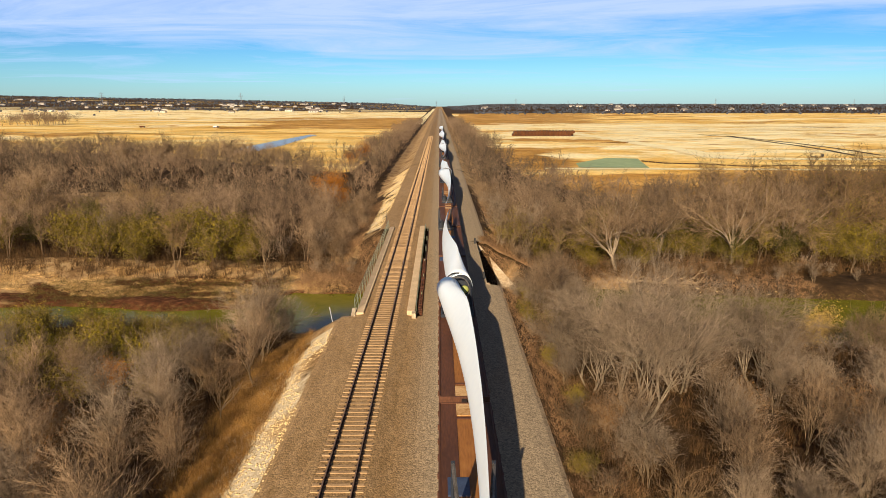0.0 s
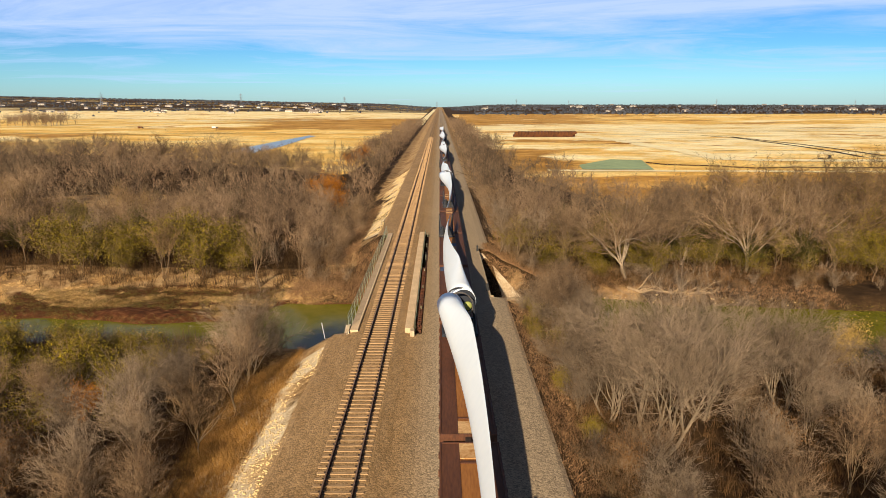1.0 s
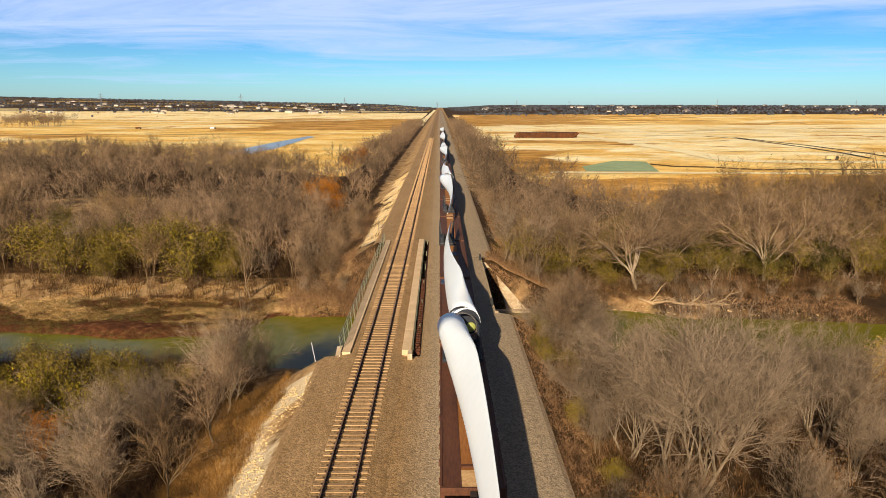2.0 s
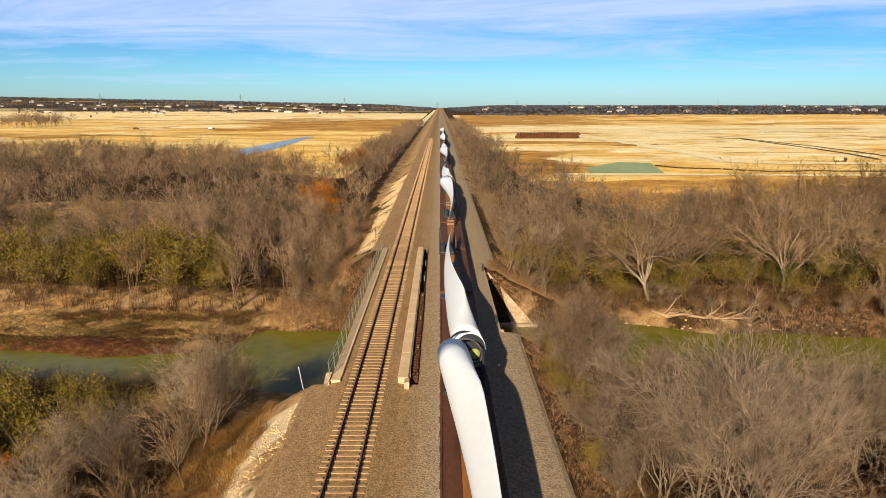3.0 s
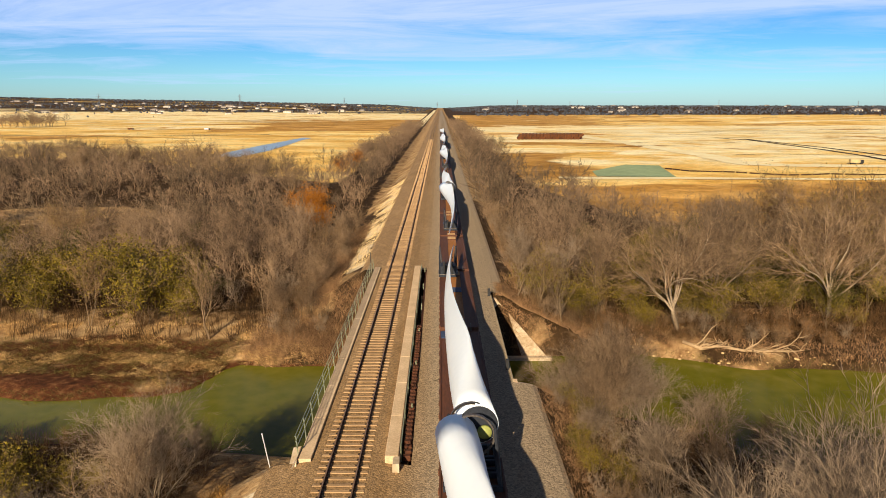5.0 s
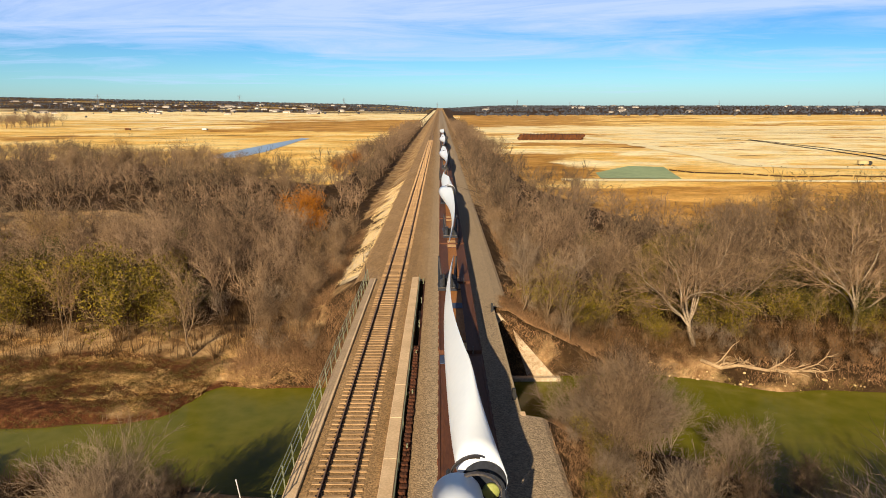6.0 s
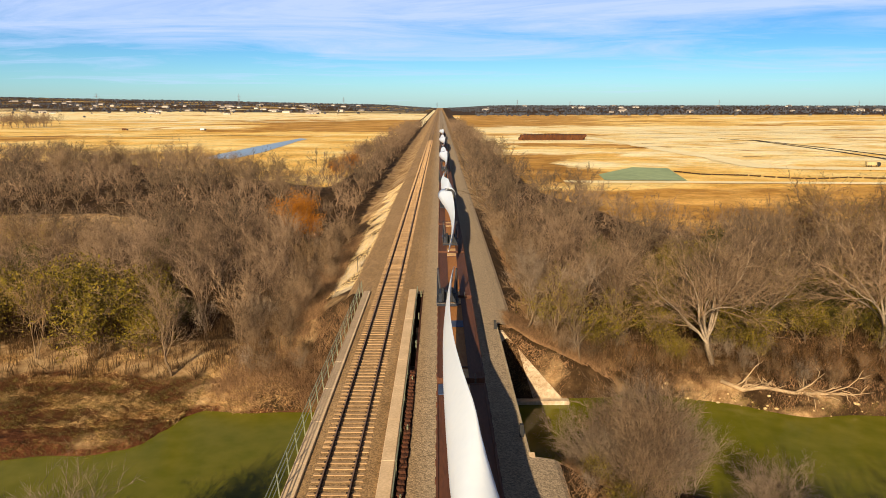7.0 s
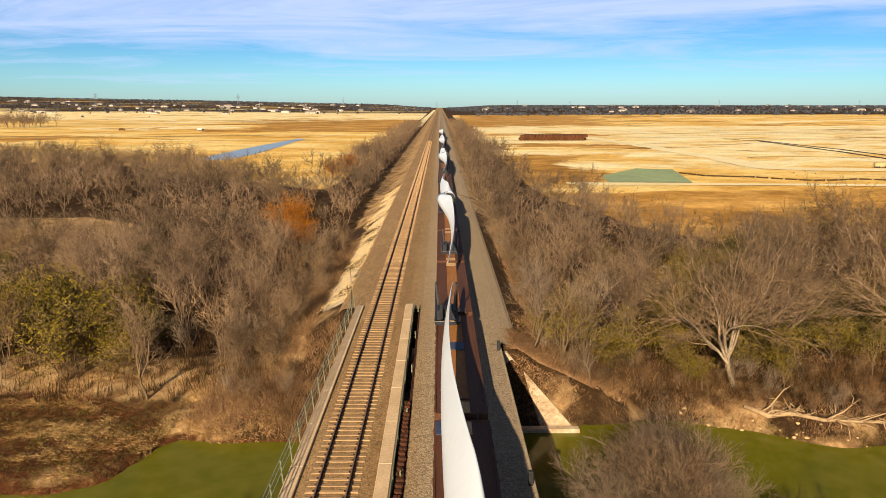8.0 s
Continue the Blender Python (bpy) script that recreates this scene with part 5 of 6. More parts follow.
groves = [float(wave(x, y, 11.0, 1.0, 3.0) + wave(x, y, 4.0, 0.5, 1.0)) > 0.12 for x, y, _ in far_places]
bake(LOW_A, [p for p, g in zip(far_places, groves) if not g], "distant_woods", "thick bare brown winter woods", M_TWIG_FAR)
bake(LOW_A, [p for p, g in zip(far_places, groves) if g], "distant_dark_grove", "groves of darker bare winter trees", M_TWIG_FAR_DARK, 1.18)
taken.clear()
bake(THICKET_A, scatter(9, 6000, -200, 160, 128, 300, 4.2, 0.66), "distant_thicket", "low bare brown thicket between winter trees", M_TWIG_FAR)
cluster = rng_of(63)
bake(LOW_A, [(cluster.normal(-402, 15), cluster.normal(735, 20), cluster) for _ in range(45)], "field_copse", "small dark copse of bare trees in a straw field", M_TWIG_FAR, 1.7)
bake(LOW_A, scatter(8, 2600, -26, 28, 225, 800, 5.6), "hedgerow_trees", "bare brown trees lining the railway", M_TWIG_FAR)


def brush(seed, places, blades, h0, h1, width, splay, name, label, category, mat):
    """Clumps of thin stems, each a three-sided spike."""
    r = rng_of(seed)
    p = np.repeat(np.array([(x, y) for x, y in places]), blades, axis=0)
    p = p + r.normal(size=p.shape) * 0.22
    z = land(p[:, 0], p[:, 1])
    n = len(p)
    h = r.uniform(h0, h1, n)
    lean = r.normal(size=(n, 2)) * splay
    a = np.column_stack([p, z - 0.08])
    b = a + np.column_stack([lean * h[:, None], h])
    seg_mesh = prisms(a, b, width * r.uniform(0.6, 1.3, n))
    return thing(name, label, category, kind="stuff", data=fast_mesh(name, *seg_mesh, mat))


def prisms(a, b, r0):
    d = b - a
    d /= np.linalg.norm(d, axis=1, keepdims=True)
    u = np.cross(d, np.array([[0.3, 1.0, 0.1]]))
    u /= np.linalg.norm(u, axis=1, keepdims=True)
    w = np.cross(d, u)
    t = 2 * np.pi * np.arange(3) / 3
    lo = a[:, None] + (np.cos(t)[None, :, None] * u[:, None] + np.sin(t)[None, :, None] * w[:, None]) * r0[:, None, None]
    v = np.concatenate([lo, b[:, None]], 1).reshape(-1, 3)
    k = (np.arange(len(a)) * 4)[:, None]
    tri = np.stack([k + [0, 1, 3], k + [1, 2, 3], k + [2, 0, 3]], 1).reshape(-1, 3)
    return v, tri


def spots(seed, n, x0, x1, y0, y1, test, cone=0.68):
    r = rng_of(seed)
    x, y = r.uniform(x0, x1, n), r.uniform(y0, y1, n)
    keep = (np.abs(x - 5) < (y + 2) * cone + 6) & test(x, y)
    return list(zip(x[keep], y[keep]))


def dry_land(x, y):
    return land(x, y) > WATER_Z + 0.12


# understory coloured dark as if shaded in the woods, weeds on the slopes, straw-coloured grass on verge and spit
brush(201, spots(21, 8000, -60, 65, 26, 76, lambda x, y: dry_land(x, y) & ((x < -10.5) | (x > 13.6))), 13, 0.5, 2.4, 0.014, 0.34, "near_brush", "dry brown brush and saplings under bare trees", "brush", M_BRUSH_SHADED)
brush(202, spots(22, 7000, -90, 95, 99, 160, lambda x, y: dry_land(x, y) & ((x < -11) | (x > 13.6))), 9, 0.7, 3.0, 0.026, 0.28, "creek_brush", "dry brown brush along the creek woods", "brush", M_BRUSH_SHADED)
brush(203, spots(23, 3900, -12.5, -6.4, 24, 64, dry_land), 12, 0.2, 0.85, 0.014, 0.45, "verge_grass", "rusty straw-coloured dry grass on the embankment slope", "grass", M_VERGE)
brush(204, spots(24, 9500, -60, -7, 84, 105, lambda x, y: dry_land(x, y) & ((x > -21) | (y > north_shore(x) + 5.5)) & (wave(x, y, 2.3, 1.0, 9.0) + wave(x, y, 0.9, 0.5, 4.0) > -0.05)), 16, 0.08, 0.34, 0.019, 1.3, "spit_grass", "flattened straw-coloured grass on the creek spit", "grass", M_TUFT)
brush(205, spots(25, 3500, 11.8, 55, 88, 108, lambda x, y: dry_land(x, y)), 10, 0.15, 0.7, 0.016, 0.45, "bank_grass", "dry rusty grass on the creek bank", "grass", M_WEED)


brush(206, spots(26, 2600, 11.7, 16.5, 26, 78, dry_land), 12, 0.12, 0.7, 0.009, 0.7, "slope_brush", "brown and olive weeds on the east embankment slope", "brush", M_WEED)
brush(207, spots(27, 3200, -14.5, -3.6, 92, 150, lambda x, y: dry_land(x, y) & ((x < -7.0) | ((y < 106) & (x < -3.2)))), 12, 0.25, 1.6, 0.016, 0.55, "west_slope_brush", "dry brown weeds on the west embankment slope", "brush", M_WEED)
brush(208, spots(28, 2800, 13.4, 20, 97, 150, dry_land), 12, 0.2, 1.4, 0.018, 0.55, "east_slope_brush", "dry brown weeds on the embankment slope", "brush", M_WEED)
brush(209, spots(29, 9000, -50, 60, 82, 100, lambda x, y: (land(x, y) > WATER_Z - 0.25) & (land(x, y) < WATER_Z + 0.5)), 9, 0.12, 0.5, 0.018, 0.8, "shore_weeds", "dark olive weeds fringing the creek water", "weeds", M_FRINGE)
brush(210, spots(30, 1500, 13, 60, 97, 104, dry_land), 12, 0.2, 1.2, 0.014, 0.65, "bank_brush", "brown and olive brush on the creek bank", "brush", M_BRUSH_SHADED)


brush(211, spots(33, 1500, 10.9, 18, 95.2, 101, lambda x, y: dry_land(x, y) & (y > 94.5 + 0.35 * (x - 11))), 14, 0.1, 0.5, 0.016, 0.9, "abutment_weeds", "short tan weeds on the slope beside the abutment", "weeds", M_WEED)


# ---- pale broken limestone spilled down the west slope ----
def rocks(seed, places, r0, r1, name, label):
    r = rng_of(seed)
    ico_v = np.array([(0, 0, 1), (0.894, 0, 0.447), (0.276, 0.851, 0.447), (-0.724, 0.526, 0.447), (-0.724, -0.526, 0.447), (0.276, -0.851, 0.447),
                      (0.724, 0.526, -0.447), (-0.276, 0.851, -0.447), (-0.894, 0, -0.447), (-0.276, -0.851, -0.447), (0.724, -0.526, -0.447), (0, 0, -1)])
    ico_f = np.array([(0, 1, 2), (0, 2, 3), (0, 3, 4), (0, 4, 5), (0, 5, 1), (1, 6, 2), (2, 7, 3), (3, 8, 4), (4, 9, 5), (5, 10, 1), (6, 7, 2), (7, 8, 3), (8, 9, 4), (9, 10, 5), (10, 6, 1), (11, 7, 6), (11, 8, 7), (11, 9, 8), (11, 10, 9), (11, 6, 10)])
    vs, ts = [], []
    for i, (x, y) in enumerate(places):
        s = r.uniform(r0, r1) * r.uniform(0.6, 1.3, 3) * np.array([1, 1, 0.6])
        v = ico_v * r.uniform(0.75, 1.15, (12, 1)) * s
        vs.append(v + np.array([x, y, float(land(x, y)) + s[2] * 0.25]))
        ts.append(ico_f + 12 * i)
    return thing(name, label, "rocks", kind="stuff", data=fast_mesh(name, np.concatenate(vs), np.concatenate(ts), mat=M_RIPRAP))


def spill(x, y):
    """wandering edges of the stone spill"""
    c = -5.8 + 0.5 * np.sin(y / 4.1) + 0.3 * np.sin(y / 1.7)
    w = 1.65 + 0.9 * np.sin(y / 6.3 + 1) * np.sin(y / 2.9) + 0.35 * np.sin(y * 2.3 + x * 3.1) * np.sin(x * 4.7 - y) + 0.9 * ((y > 108) & (y < 165))
    return (np.abs(x - c) < w) & ((y < 59) | (y > 112))


rocks(301, spots(31, 21000, -9.3, -3.9, 26, 215, spill), 0.025, 0.10, "limestone_spill", "pale cream broken limestone on the slope below the ballast")
rocks(302, spots(32, 260, 24, 50, 88, 99, lambda x, y: (np.abs(y - north_shore(x) - 1.2) < 0.8)), 0.06, 0.2, "bank_stones", "pale stones along the creek edge")


# ---- fallen tree at the water's edge ----
def fallen_tree():
    r = rng_of(77)
    g = Geo()
    trunk = [Vector(p) for p in ((29.6, 96.6, -6.3), (31.0, 95.3, -6.15), (32.7, 95.2, -6.1), (34.6, 94.0, -6.0), (36.4, 93.9, -5.8), (38.4, 93.1, -5.4))]
    for p in trunk:
        p.z = max(p.z, float(land(p.x, p.y)) + 0.10)
    g.tube(trunk, [0.20, 0.19, 0.17, 0.14, 0.11, 0.06], 7)
    for i in range(16):
        k = r.uniform(0.5, 4.9)
        p = trunk[int(k)].lerp(trunk[int(k) + 1], k % 1)
        d = Vector((r.uniform(0.2, 1.0), r.uniform(-0.8, 0.9), r.uniform(-0.02, 0.55))).normalized()
        pts, rad, n = [p], r.uniform(0.07, 0.12), 4
        length = r.uniform(1.8, 4.2)
        for j in range(n):
            d = (d + Vector(r.normal(size=3)) * 0.28).normalized()
            pts.append(pts[-1] + d * length / n)
        g.tube(pts, [rad * (1 - 0.22 * j) for j in range(n + 1)], 5)
        for j in range(3):
            q = pts[r.integers(1, n)]
            e = (d + Vector(r.normal(size=3)) * 0.7).normalized()
            g.tube([q, q + e * 0.6, q + e * 1.1 + Vector(r.normal(size=3)) * 0.2], [0.04, 0.03, 0.012], 4)
    return thing("fallen_tree", "bleached fallen tree lying bare at the creek edge", "dead tree", data=g.mesh("fallen_tree", M_DEADWOOD, True))


fallen_tree()


def marker_pole(x, y, lean, height, mat, label):
    z = float(land(x, y))
    top = (x + lean, y, z + height)
    ob = thing("marker_pole", label, "pole")
    part("shaft", Geo().tube([(x, y, z - 0.3), top], 0.034, 8), mat, ob)
    part("cap", Geo().tube([top, (top[0] + lean * 0.03, y, top[2] + 0.06)], 0.045, 8), mat, ob)
    return ob


marker_pole(-4.9, 66.6, -0.7, 3.8, M_WHITE, "leaning white marker pole on the bank beside the bridge")
marker_pole(-3.05, 107.6, 0.0, 2.0, M_DARK, "thin dark marker post at the end of the bridge")
marker_pole(-4.5, 119.0, 0.0, 1.7, M_DARK, "thin dark marker post on the pale stone slope")
# ---- fields, ponds and far country ----
def sheet(name, outline, z_lift, mat, label, category):
    """a thin patch that follows the land, from an outline of (x, y)"""
    bm = bmesh.new()
    bm.faces.new([bm.verts.new((x, y, 0)) for x, y in outline])
    bmesh.ops.triangulate(bm, faces=bm.faces[:])
    bmesh.ops.subdivide_edges(bm, edges=bm.edges[:], cuts=3, use_grid_fill=True)
    for v in bm.verts:
        v.co.z = float(land(v.co.x, v.co.y)) + z_lift
    bmesh.ops.recalc_face_normals(bm, faces=bm.faces[:])
    me = bpy.data.meshes.new(name)
    bm.to_mesh(me)
    bm.free()
    me.materials.append(mat)
    return thing(name, label, category, kind="structure", data=me)


def lane(name, line, width, mat, lift, label, category="dirt road"):
    g = Geo()
    pts = []
    for (x0, y0), (x1, y1) in zip(line, line[1:]):
        n = max(2, int(math.hypot(x1 - x0, y1 - y0) / 8))
        pts += [(x0 + (x1 - x0) * i / n, y0 + (y1 - y0) * i / n) for i in range(n)]
    pts.append(line[-1])
    vs = []
    for i, (x, y) in enumerate(pts):
        a, b = pts[max(i - 1, 0)], pts[min(i + 1, len(pts) - 1)]
        d = Vector((b[0] - a[0], b[1] - a[1])).normalized()
        for s in (1, -1):
            w = width * (0.9 + 0.12 * math.sin(i * 1.7 + s) + 0.10 * math.sin(i * 0.63 * (2 + s))) / 2
            px, py = x - d.y * w * s, y + d.x * w * s
            vs.append((px, py, float(land(px, py)) + lift))
    g.add(vs, [(2 * i, 2 * i + 1, 2 * i + 3, 2 * i + 2) for i in range(len(pts) - 1)])
    return thing(name, label, category, kind="structure", data=g.mesh(name, mat))


lane("dirt_road", [(330, 272), (152, 279), (130, 281), (118, 286), (116, 299), (117, 331), (113, 369), (108, 444), (99, 532), (56, 622), (42, 634)], 12, M_ROAD, 0.14, "pale dirt road winding across the building site")
lane("dirt_road", [(330, 230), (122, 232), (75, 236), (40, 239)], 6, M_ROAD, 0.14, "pale dirt track along the edge of the field")
def silt_fence(line):
    """Low dark fabric panels between stakes."""
    fence = thing("silt_fence", "low dark fabric silt fence along the field edge", "silt fence")
    panel = Geo().box(-1.6, -0.06, -0.2, 1.6, 0.06, 0.42).mesh("panel", M_DARKSOIL)
    stake = Geo().box(-0.06, -0.09, -0.3, 0.06, 0.03, 0.55).mesh("stake", M_DARKSOIL)
    for (x0, y0), (x1, y1) in zip(line, line[1:]):
        d = math.hypot(x1 - x0, y1 - y0)
        for i in range(max(1, int(d / 3.4))):
            f = (i + 0.5) / max(1, int(d / 3.4))
            x, y = x0 + (x1 - x0) * f, y0 + (y1 - y0) * f
            m = pose(x, y, float(land(x, y)), 0, 0, math.degrees(math.atan2(y1 - y0, x1 - x0)))
            part("panel", panel, None, fence, m=m)
            part("stake", stake, None, fence, m=m @ Matrix.Translation((1.7, 0, 0)))


silt_fence([(80, 268), (85, 258), (98, 254), (104, 248), (110, 244), (118, 245), (125, 248), (132, 245), (190, 246), (230, 243)])
lane("drain_bank", [(182, 496), (192, 465), (190, 412), (188, 373), (182, 327), (176, 296)], 2.6, M_DARKSOIL, 0.14, "dark drainage bank across the field", "ditch")
lane("drain_bank", [(195, 478), (196, 425), (198, 391), (195, 349), (188, 300)], 2.4, M_DARKSOIL, 0.14, "dark drainage bank across the field", "ditch")
lane("dirt_road", [(60, 560), (130, 520), (240, 500), (420, 430)], 9, M_ROAD, 0.14, "pale graded strip across the building site")
lane("dirt_road", [(45, 700), (160, 640), (330, 590), (520, 560)], 12, M_ROAD, 0.14, "pale graded strip across the building site")
lane("dirt_road", [(210, 720), (330, 690), (520, 640)], 14, M_ROAD, 0.14, "pale graded strip across the building site")
lane("dirt_road", [(-60, 1130), (-160, 980), (-330, 760), (-420, 700)], 10, M_ROAD, 0.14, "pale dirt road crossing straw fields")
lane("dirt_road", [(-110, 1000), (-300, 960), (-520, 900)], 14, M_ROAD, 0.14, "pale dirt road crossing straw fields")
lane("dirt_road", [(-17, 760), (-16, 1500), (-14, 2600)], 9, M_ROAD, 0.14, "pale dirt road beside the railway")
lane("drain_bank", [(-120, 560), (-220, 520), (-330, 540)], 4, M_DARKSOIL, 0.14, "dark drainage bank across the field", "ditch")
for i, (x0, y0, x1, y1, w) in enumerate(((-40, 470, -190, 500, 1.6), (-60, 545, -330, 600, 2.0), (-150, 420, -330, 440, 1.6), (-90, 640, -380, 690, 2.4), (-120, 800, -480, 850, 3.0), (-60, 880, -260, 905, 3.0),
                                         (-330, 980, -640, 1040, 4.0), (130, 330, 240, 345, 1.2), (70, 390, 130, 398, 1.4), (170, 560, 380, 575, 2.2), (90, 590, 230, 600, 2.2), (230, 640, 470, 668, 2.6), (60, 760, 330, 790, 3.0), (110, 430, 178, 440, 1.4))):
    line = [(x0 + (x1 - x0) * k / 9, y0 + (y1 - y0) * k / 9 + 7 * math.sin(k * 0.8 + i * 1.9)) for k in range(10)]
    lane("terrace_bank", line, w, M_TERRACE, 0.16, "low brown terrace bank across a straw field", "field bank")
sheet("green_pad", [(52, 242), (75, 240), (77, 252), (82, 280), (71, 284), (54, 259)], 0.15, M_GREENPAD, "green-sprayed bare soil pad beside a dirt road", "soil pad")
sheet("far_pond", [(-89, 321), (-77, 324), (-75, 363), (-77, 419), (-80, 470), (-79, 500), (-86, 510), (-88, 450), (-90, 394), (-91, 350)], 0.12, M_POND, "narrow blue pond in a straw field", "pond")


def pipe_stack():
    st = thing("pipe_stack", "long low stack of rusty brown steel pipes in a field", "pipe stack")
    z = float(land(75, 480))
    for row in range(2):
        for i in range(18):
            x0 = 53.5 + i * 2.15 + row * 3
            y0 = 476 + row * 9
            for dx, dz in ((0, 0.9), (1.0, 2.5)):
                part("pipe", Geo().tube([(x0 + dx, y0 - 3, z + dz), (x0 + dx, y0 + 3, z + dz)], 1.0, 8), M_STACK, st)
    return st


pipe_stack()


def pylon_geo():
    g = Geo()
    for sx in (-1, 1):
        for sy in (-1, 1):
            g.beam((sx * 4, sy * 4, -1), (sx * 0.9, sy * 0.9, 30), 0.6)
            g.beam((sx * 0.9, sy * 0.9, 30), (0, 0, 42), 0.45)
    for z, w in ((8, 3.3), (16, 2.4), (24, 1.6)):
        g.beam((-w, -w, z), (w, -w, z), 0.3).beam((-w, w, z), (w, w, z), 0.3)
        g.beam((-w, -w, z), (w * 0.75, -w * 0.75, z + 7), 0.25).beam((w, -w, z), (-w * 0.75, -w * 0.75, z + 7), 0.25)
    for z, w in ((27, 9), (32, 7.5), (37, 6)):
        g.beam((-w, 0, z), (w, 0, z), 0.5)
    return g


PYLON = pylon_geo().mesh("lattice", M_PYLON)
for x, y, s in ((-1030, 2250, 1.0), (-780, 2900, 1.0), (-385, 3000, 0.8), (-8, 3300, 0.7), (360, 3400, 0.7), (620, 3500, 0.6), (1290, 3400, 0.7), (2050, 3600, 0.7)):
    ob = thing("power_pylon", "tall grey lattice power pylon on the horizon", "pylon", "power pylons", at=pose(x, y, float(land(x, y)), 0, 0, 20) @ Matrix.Scale(s, 4))
    part("lattice", PYLON, None, ob)


def house_geo():
    wall = Geo().box(-7, -5, -1, 7, 5, 3.4)
    roof = Geo().add([(-7.6, -5.6, 3.3), (7.6, -5.6, 3.3), (7.6, 5.6, 3.3), (-7.6, 5.6, 3.3), (-4.5, 0, 6.4), (4.5, 0, 6.4)], [(0, 1, 5, 4), (1, 2, 5), (2, 3, 4, 5), (3, 0, 4), (3, 2, 1, 0)])
    wins = [Geo().box(x - 0.7, -5.06, 0.9, x + 0.7, -5.0, 2.3) for x in (-4.5, -1.2, 4.2)]
    return wall.mesh("wall", M_WALL), roof.mesh("roof", M_ROOF), [w.mesh("window", M_DARK) for w in wins]


HOUSE = house_geo()


def build_houses():
    r = rng_of(41)
    spots_done = []
    for i in range(150):
        if i < 95:
            x, y = r.uniform(-1700, -150), r.uniform(1450, 3000)
            if x < -0.62 * y or x > -0.10 * y:
                continue
        else:
            x, y = r.uniform(150, 2000), r.uniform(1700, 3300)
            if x > 0.62 * y:
                continue
        if any((a - x) ** 2 + (b - y) ** 2 < 900 for a, b in spots_done):
            continue
        spots_done.append((x, y))
        s = r.uniform(0.6, 1.2)
        ob = thing("house", "pale single-storey house with a grey hipped roof", "house", "houses of the far suburb", at=pose(x, y, float(land(x, y)), 0, 0, r.choice([0, 90, 20, -15])) @ Matrix.Diagonal((s * 1.2, s, s, 1)))
        part("wall", HOUSE[0], None, ob)
        part("roof", HOUSE[1], None, ob)
        for w in HOUSE[2]:
            part("window", w, None, ob)


build_houses()


def far_trees(seed, n, test, name, label, s0, s1):
    """Knotted crowns of far trees, each an uneven many-sided clump on a stub."""
    r = rng_of(seed)
    vs, ts, k = [], [], 0
    for _ in range(n):
        y = r.uniform(700, 3900)
        x = r.uniform(-0.66, 0.66) * y
        if not test(x, y, r):
            continue
        s = r.uniform(s0, s1)
        z = float(land(x, y))
        m = 6
        a = 2 * np.pi * (np.arange(m) + r.uniform(0, 1)) / m
        w = r.uniform(0.7, 1.9) * s * 0.5
        lo = np.column_stack([np.cos(a) * w * r.uniform(0.6, 1.1, m), np.sin(a) * w * r.uniform(0.6, 1.1, m), r.uniform(-0.5, 0.15, m) * s])
        mid = np.column_stack([np.cos(a + 0.4) * w * r.uniform(0.8, 1.2, m), np.sin(a + 0.4) * w * r.uniform(0.8, 1.2, m), r.uniform(0.45, 0.7, m) * s])
        top = np.array([[r.normal() * 0.2 * w, r.normal() * 0.2 * w, s]])
        v = np.concatenate([lo, mid, top]) + np.array([x, y, z])
        j = np.arange(m)
        jn = (j + 1) % m
        t = np.concatenate([np.column_stack([j, jn, jn + m]), np.column_stack([j, jn + m, j + m]), np.column_stack([j + m, jn + m, np.full(m, 2 * m)])]) + k
        vs.append(v)
        ts.append(t)
        k += len(v)
    return thing(name, label, "trees", kind="stuff", data=fast_mesh(name, np.concatenate(vs), np.concatenate(ts), M_FARTREE))


def belt(x, y, r):
    if abs(x - 3) < 40:
        return False
    dens = 0.10 + 0.90 * float(smooth(1900, 2900, y))
    dens *= float(smooth(1500, 1900, y))
    if x < -0.12 * y:
        dens = max(0.55 * dens, 0.16 * float(smooth(1450, 1900, y)), float(smooth(2900, 3300, y)))
    if x > 0.05 * y:
        dens = max(dens, 0.5 * float(smooth(1350, 1500, y)))
    return r.random() < dens * (0.55 + 0.45 * math.sin(x / 210 + math.sin(y / 170) * 2))


far_trees(51, 34000, belt, "horizon_trees", "dark belts of distant trees below the horizon", 2.2, 5.2)
far_trees(52, 260, lambda x, y, r: (y < 1700 and x < -0.25 * y and y > 1150 and r.random() < 0.4), "field_trees", "scattered dark trees beyond the fields", 1.6, 3.2)

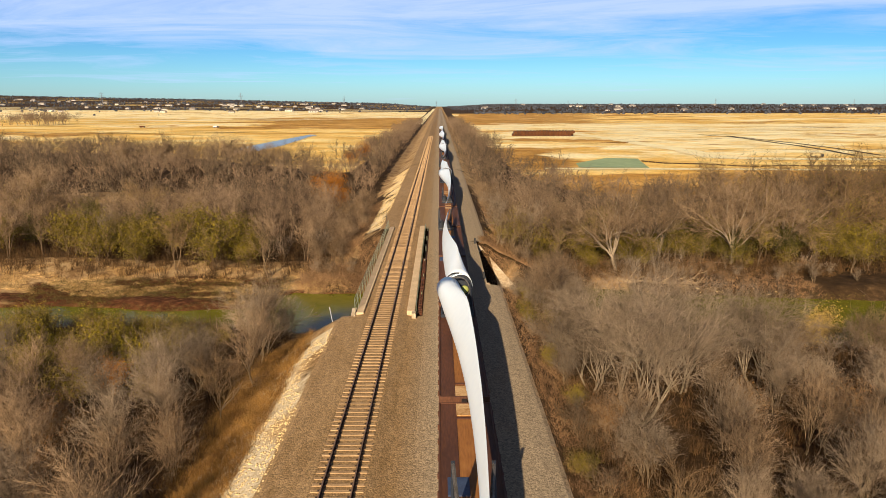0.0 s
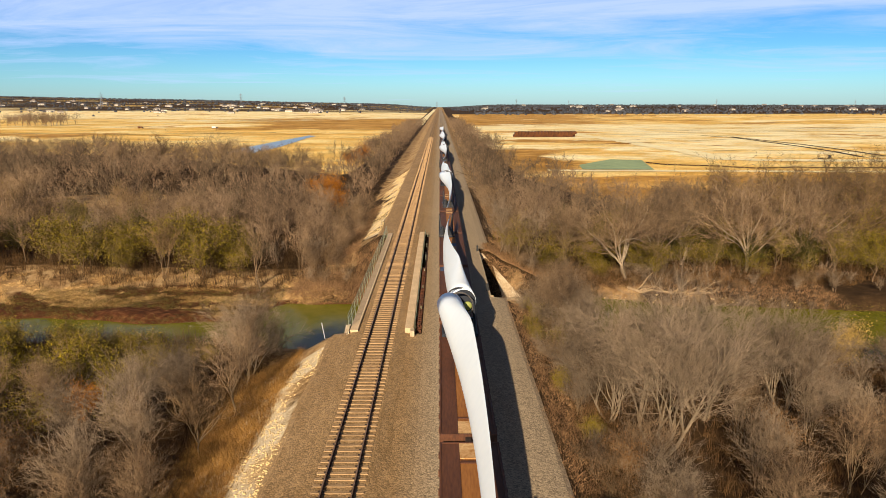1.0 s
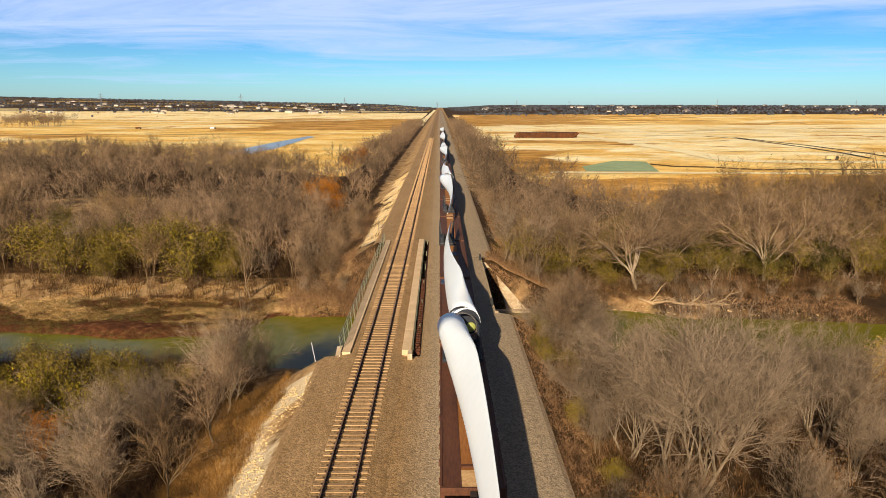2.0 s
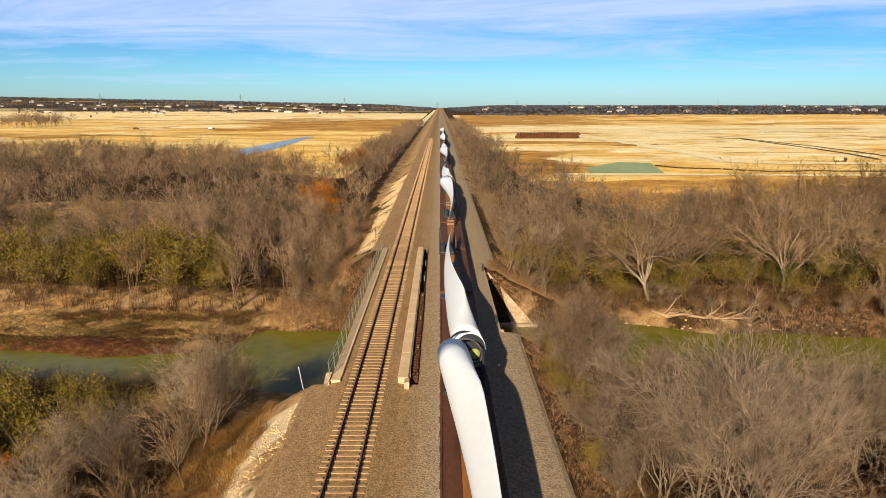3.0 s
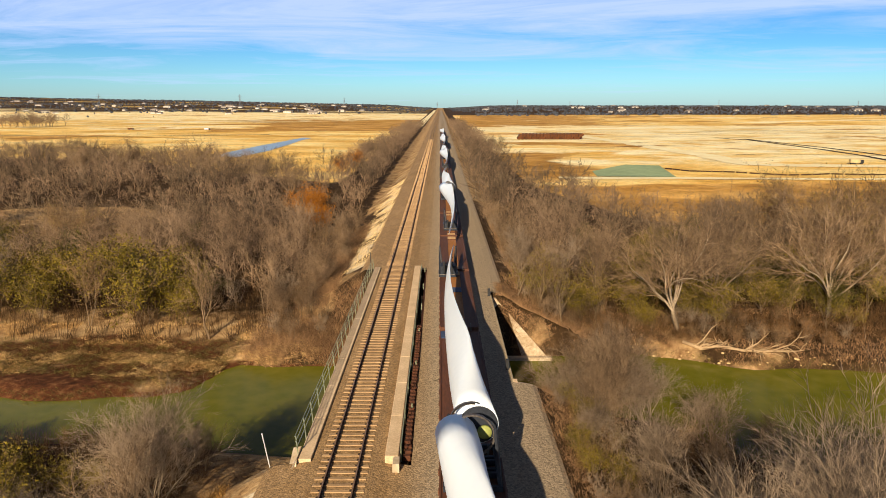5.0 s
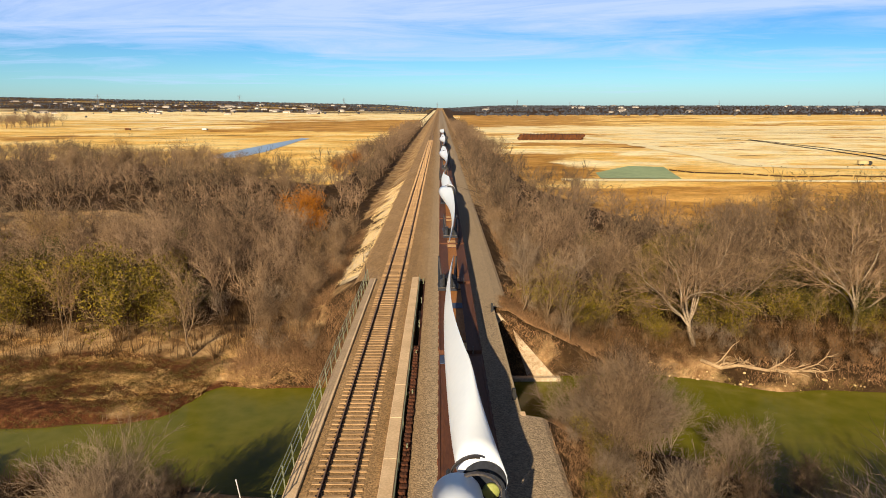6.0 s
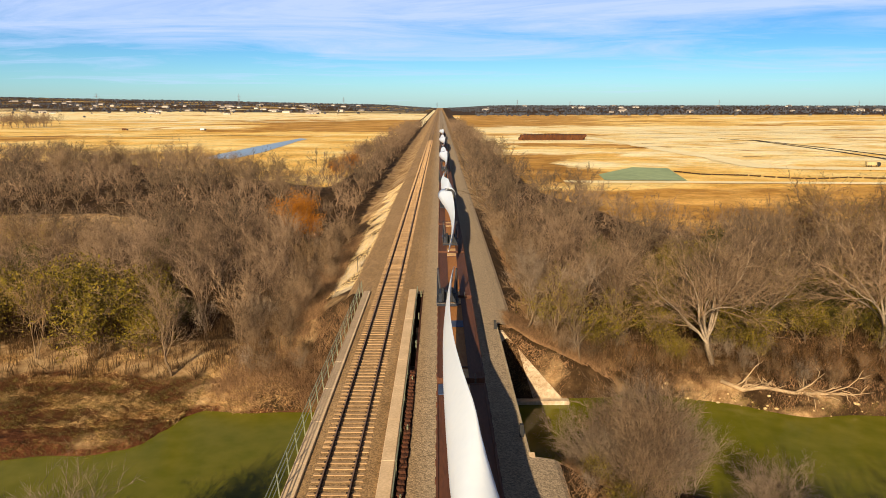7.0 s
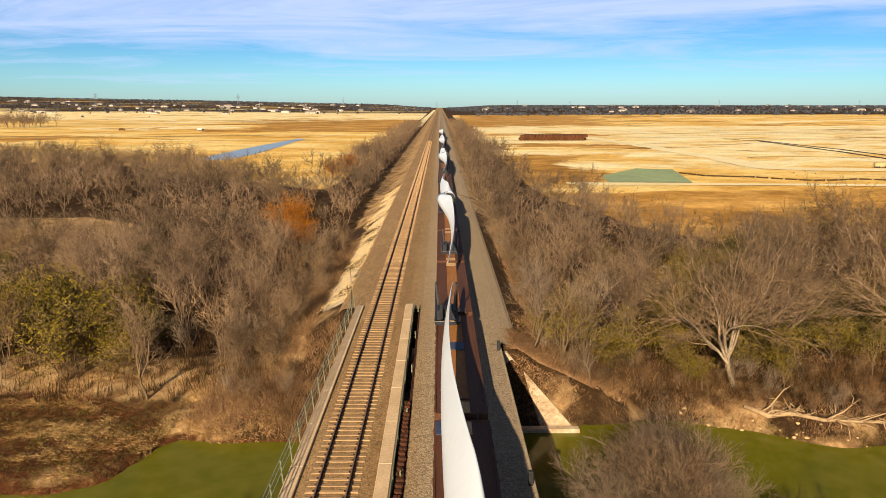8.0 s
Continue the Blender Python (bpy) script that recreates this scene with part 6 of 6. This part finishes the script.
# parked machines and vehicles far out in the fields
def vehicle(x, y, turn, colour, label):
    ob = thing("parked_truck", label, "truck", at=pose(x, y, float(land(x, y)), 0, 0, turn) @ Matrix.Scale(0.55, 4))
    part("body", Geo().box(-4.5, -1.2, 0.9, 2.0, 1.2, 3.3, 0.1), colour, ob)
    part("cab", Geo().box(2.2, -1.1, 0.7, 4.4, 1.1, 2.8, 0.3), M_DARK, ob)
    for wx in (-3.2, -1.6, 3.2):
        for wy in (-1.1, 1.1):
            part("wheel", Geo().tube([(wx, wy - 0.15, 0.5), (wx, wy + 0.15, 0.5)], 0.5, 10), M_DARK, ob)


vehicle(-196, 655, 0, M_WHITE, "white box truck parked in a straw field")
vehicle(-262, 655, 20, M_STACK, "brown machine parked in a straw field")
vehicle(156, 288, 0, M_YELLOW_DULL, "small dull yellow machine parked beside the dirt road")
# ---- ties and timber ends, piece by piece ----
TIE = Geo()
tie_geo(TIE, 0.0)
TIE_MESH = TIE.mesh("tie", M_TIE)
for i in range(290):
    part("tie", TIE_MESH, None, track_near, m=pose(random.uniform(-0.015, 0.015), 22.0 + i * TIE_STEP + random.uniform(-0.015, 0.015), random.uniform(-0.006, 0.004), 0, 0, random.uniform(-0.5, 0.5)))


def far_ties(track, y0, y1, skip):
    g = Geo()
    yy = y0
    while yy < y1:
        if not skip[0] <= yy < skip[1]:
            tie_geo(g, yy)
        yy += TIE_STEP
    return tagged(part("tie_run", g, M_TIE_FAR, track), kind="stuff")


far_ties(track_near, 22.0 - 60 * TIE_STEP, 420.0, (21.9, 22.0 + 290 * TIE_STEP - 0.1))
far_ties(track_far, 0.0, 560.0, (1, 0))

clips = Geo()
for i in range(290):
    for x in (-0.89, -0.63, 0.63, 0.89):
        yy = 22.0 + i * TIE_STEP
        clips.box(x - 0.045, yy - 0.05, -0.195, x + 0.045, yy + 0.05, -0.145)
tagged(part("rail_clips", clips, M_CLIP, track_near), kind="stuff")

END = Geo().box(-0.26, -0.15, -0.3, 0.14, 0.15, 0.0, 0.03).mesh("timber_end", M_RUST)
for i in range(42):
    yy = BRIDGE_A + 0.2 + i * 0.56
    part("timber_end", END, None, bridge, m=pose(3.22 + random.uniform(-0.03, 0.03), yy, -0.34 + random.uniform(-0.02, 0.02), 0, 0, random.uniform(-4, 4)))
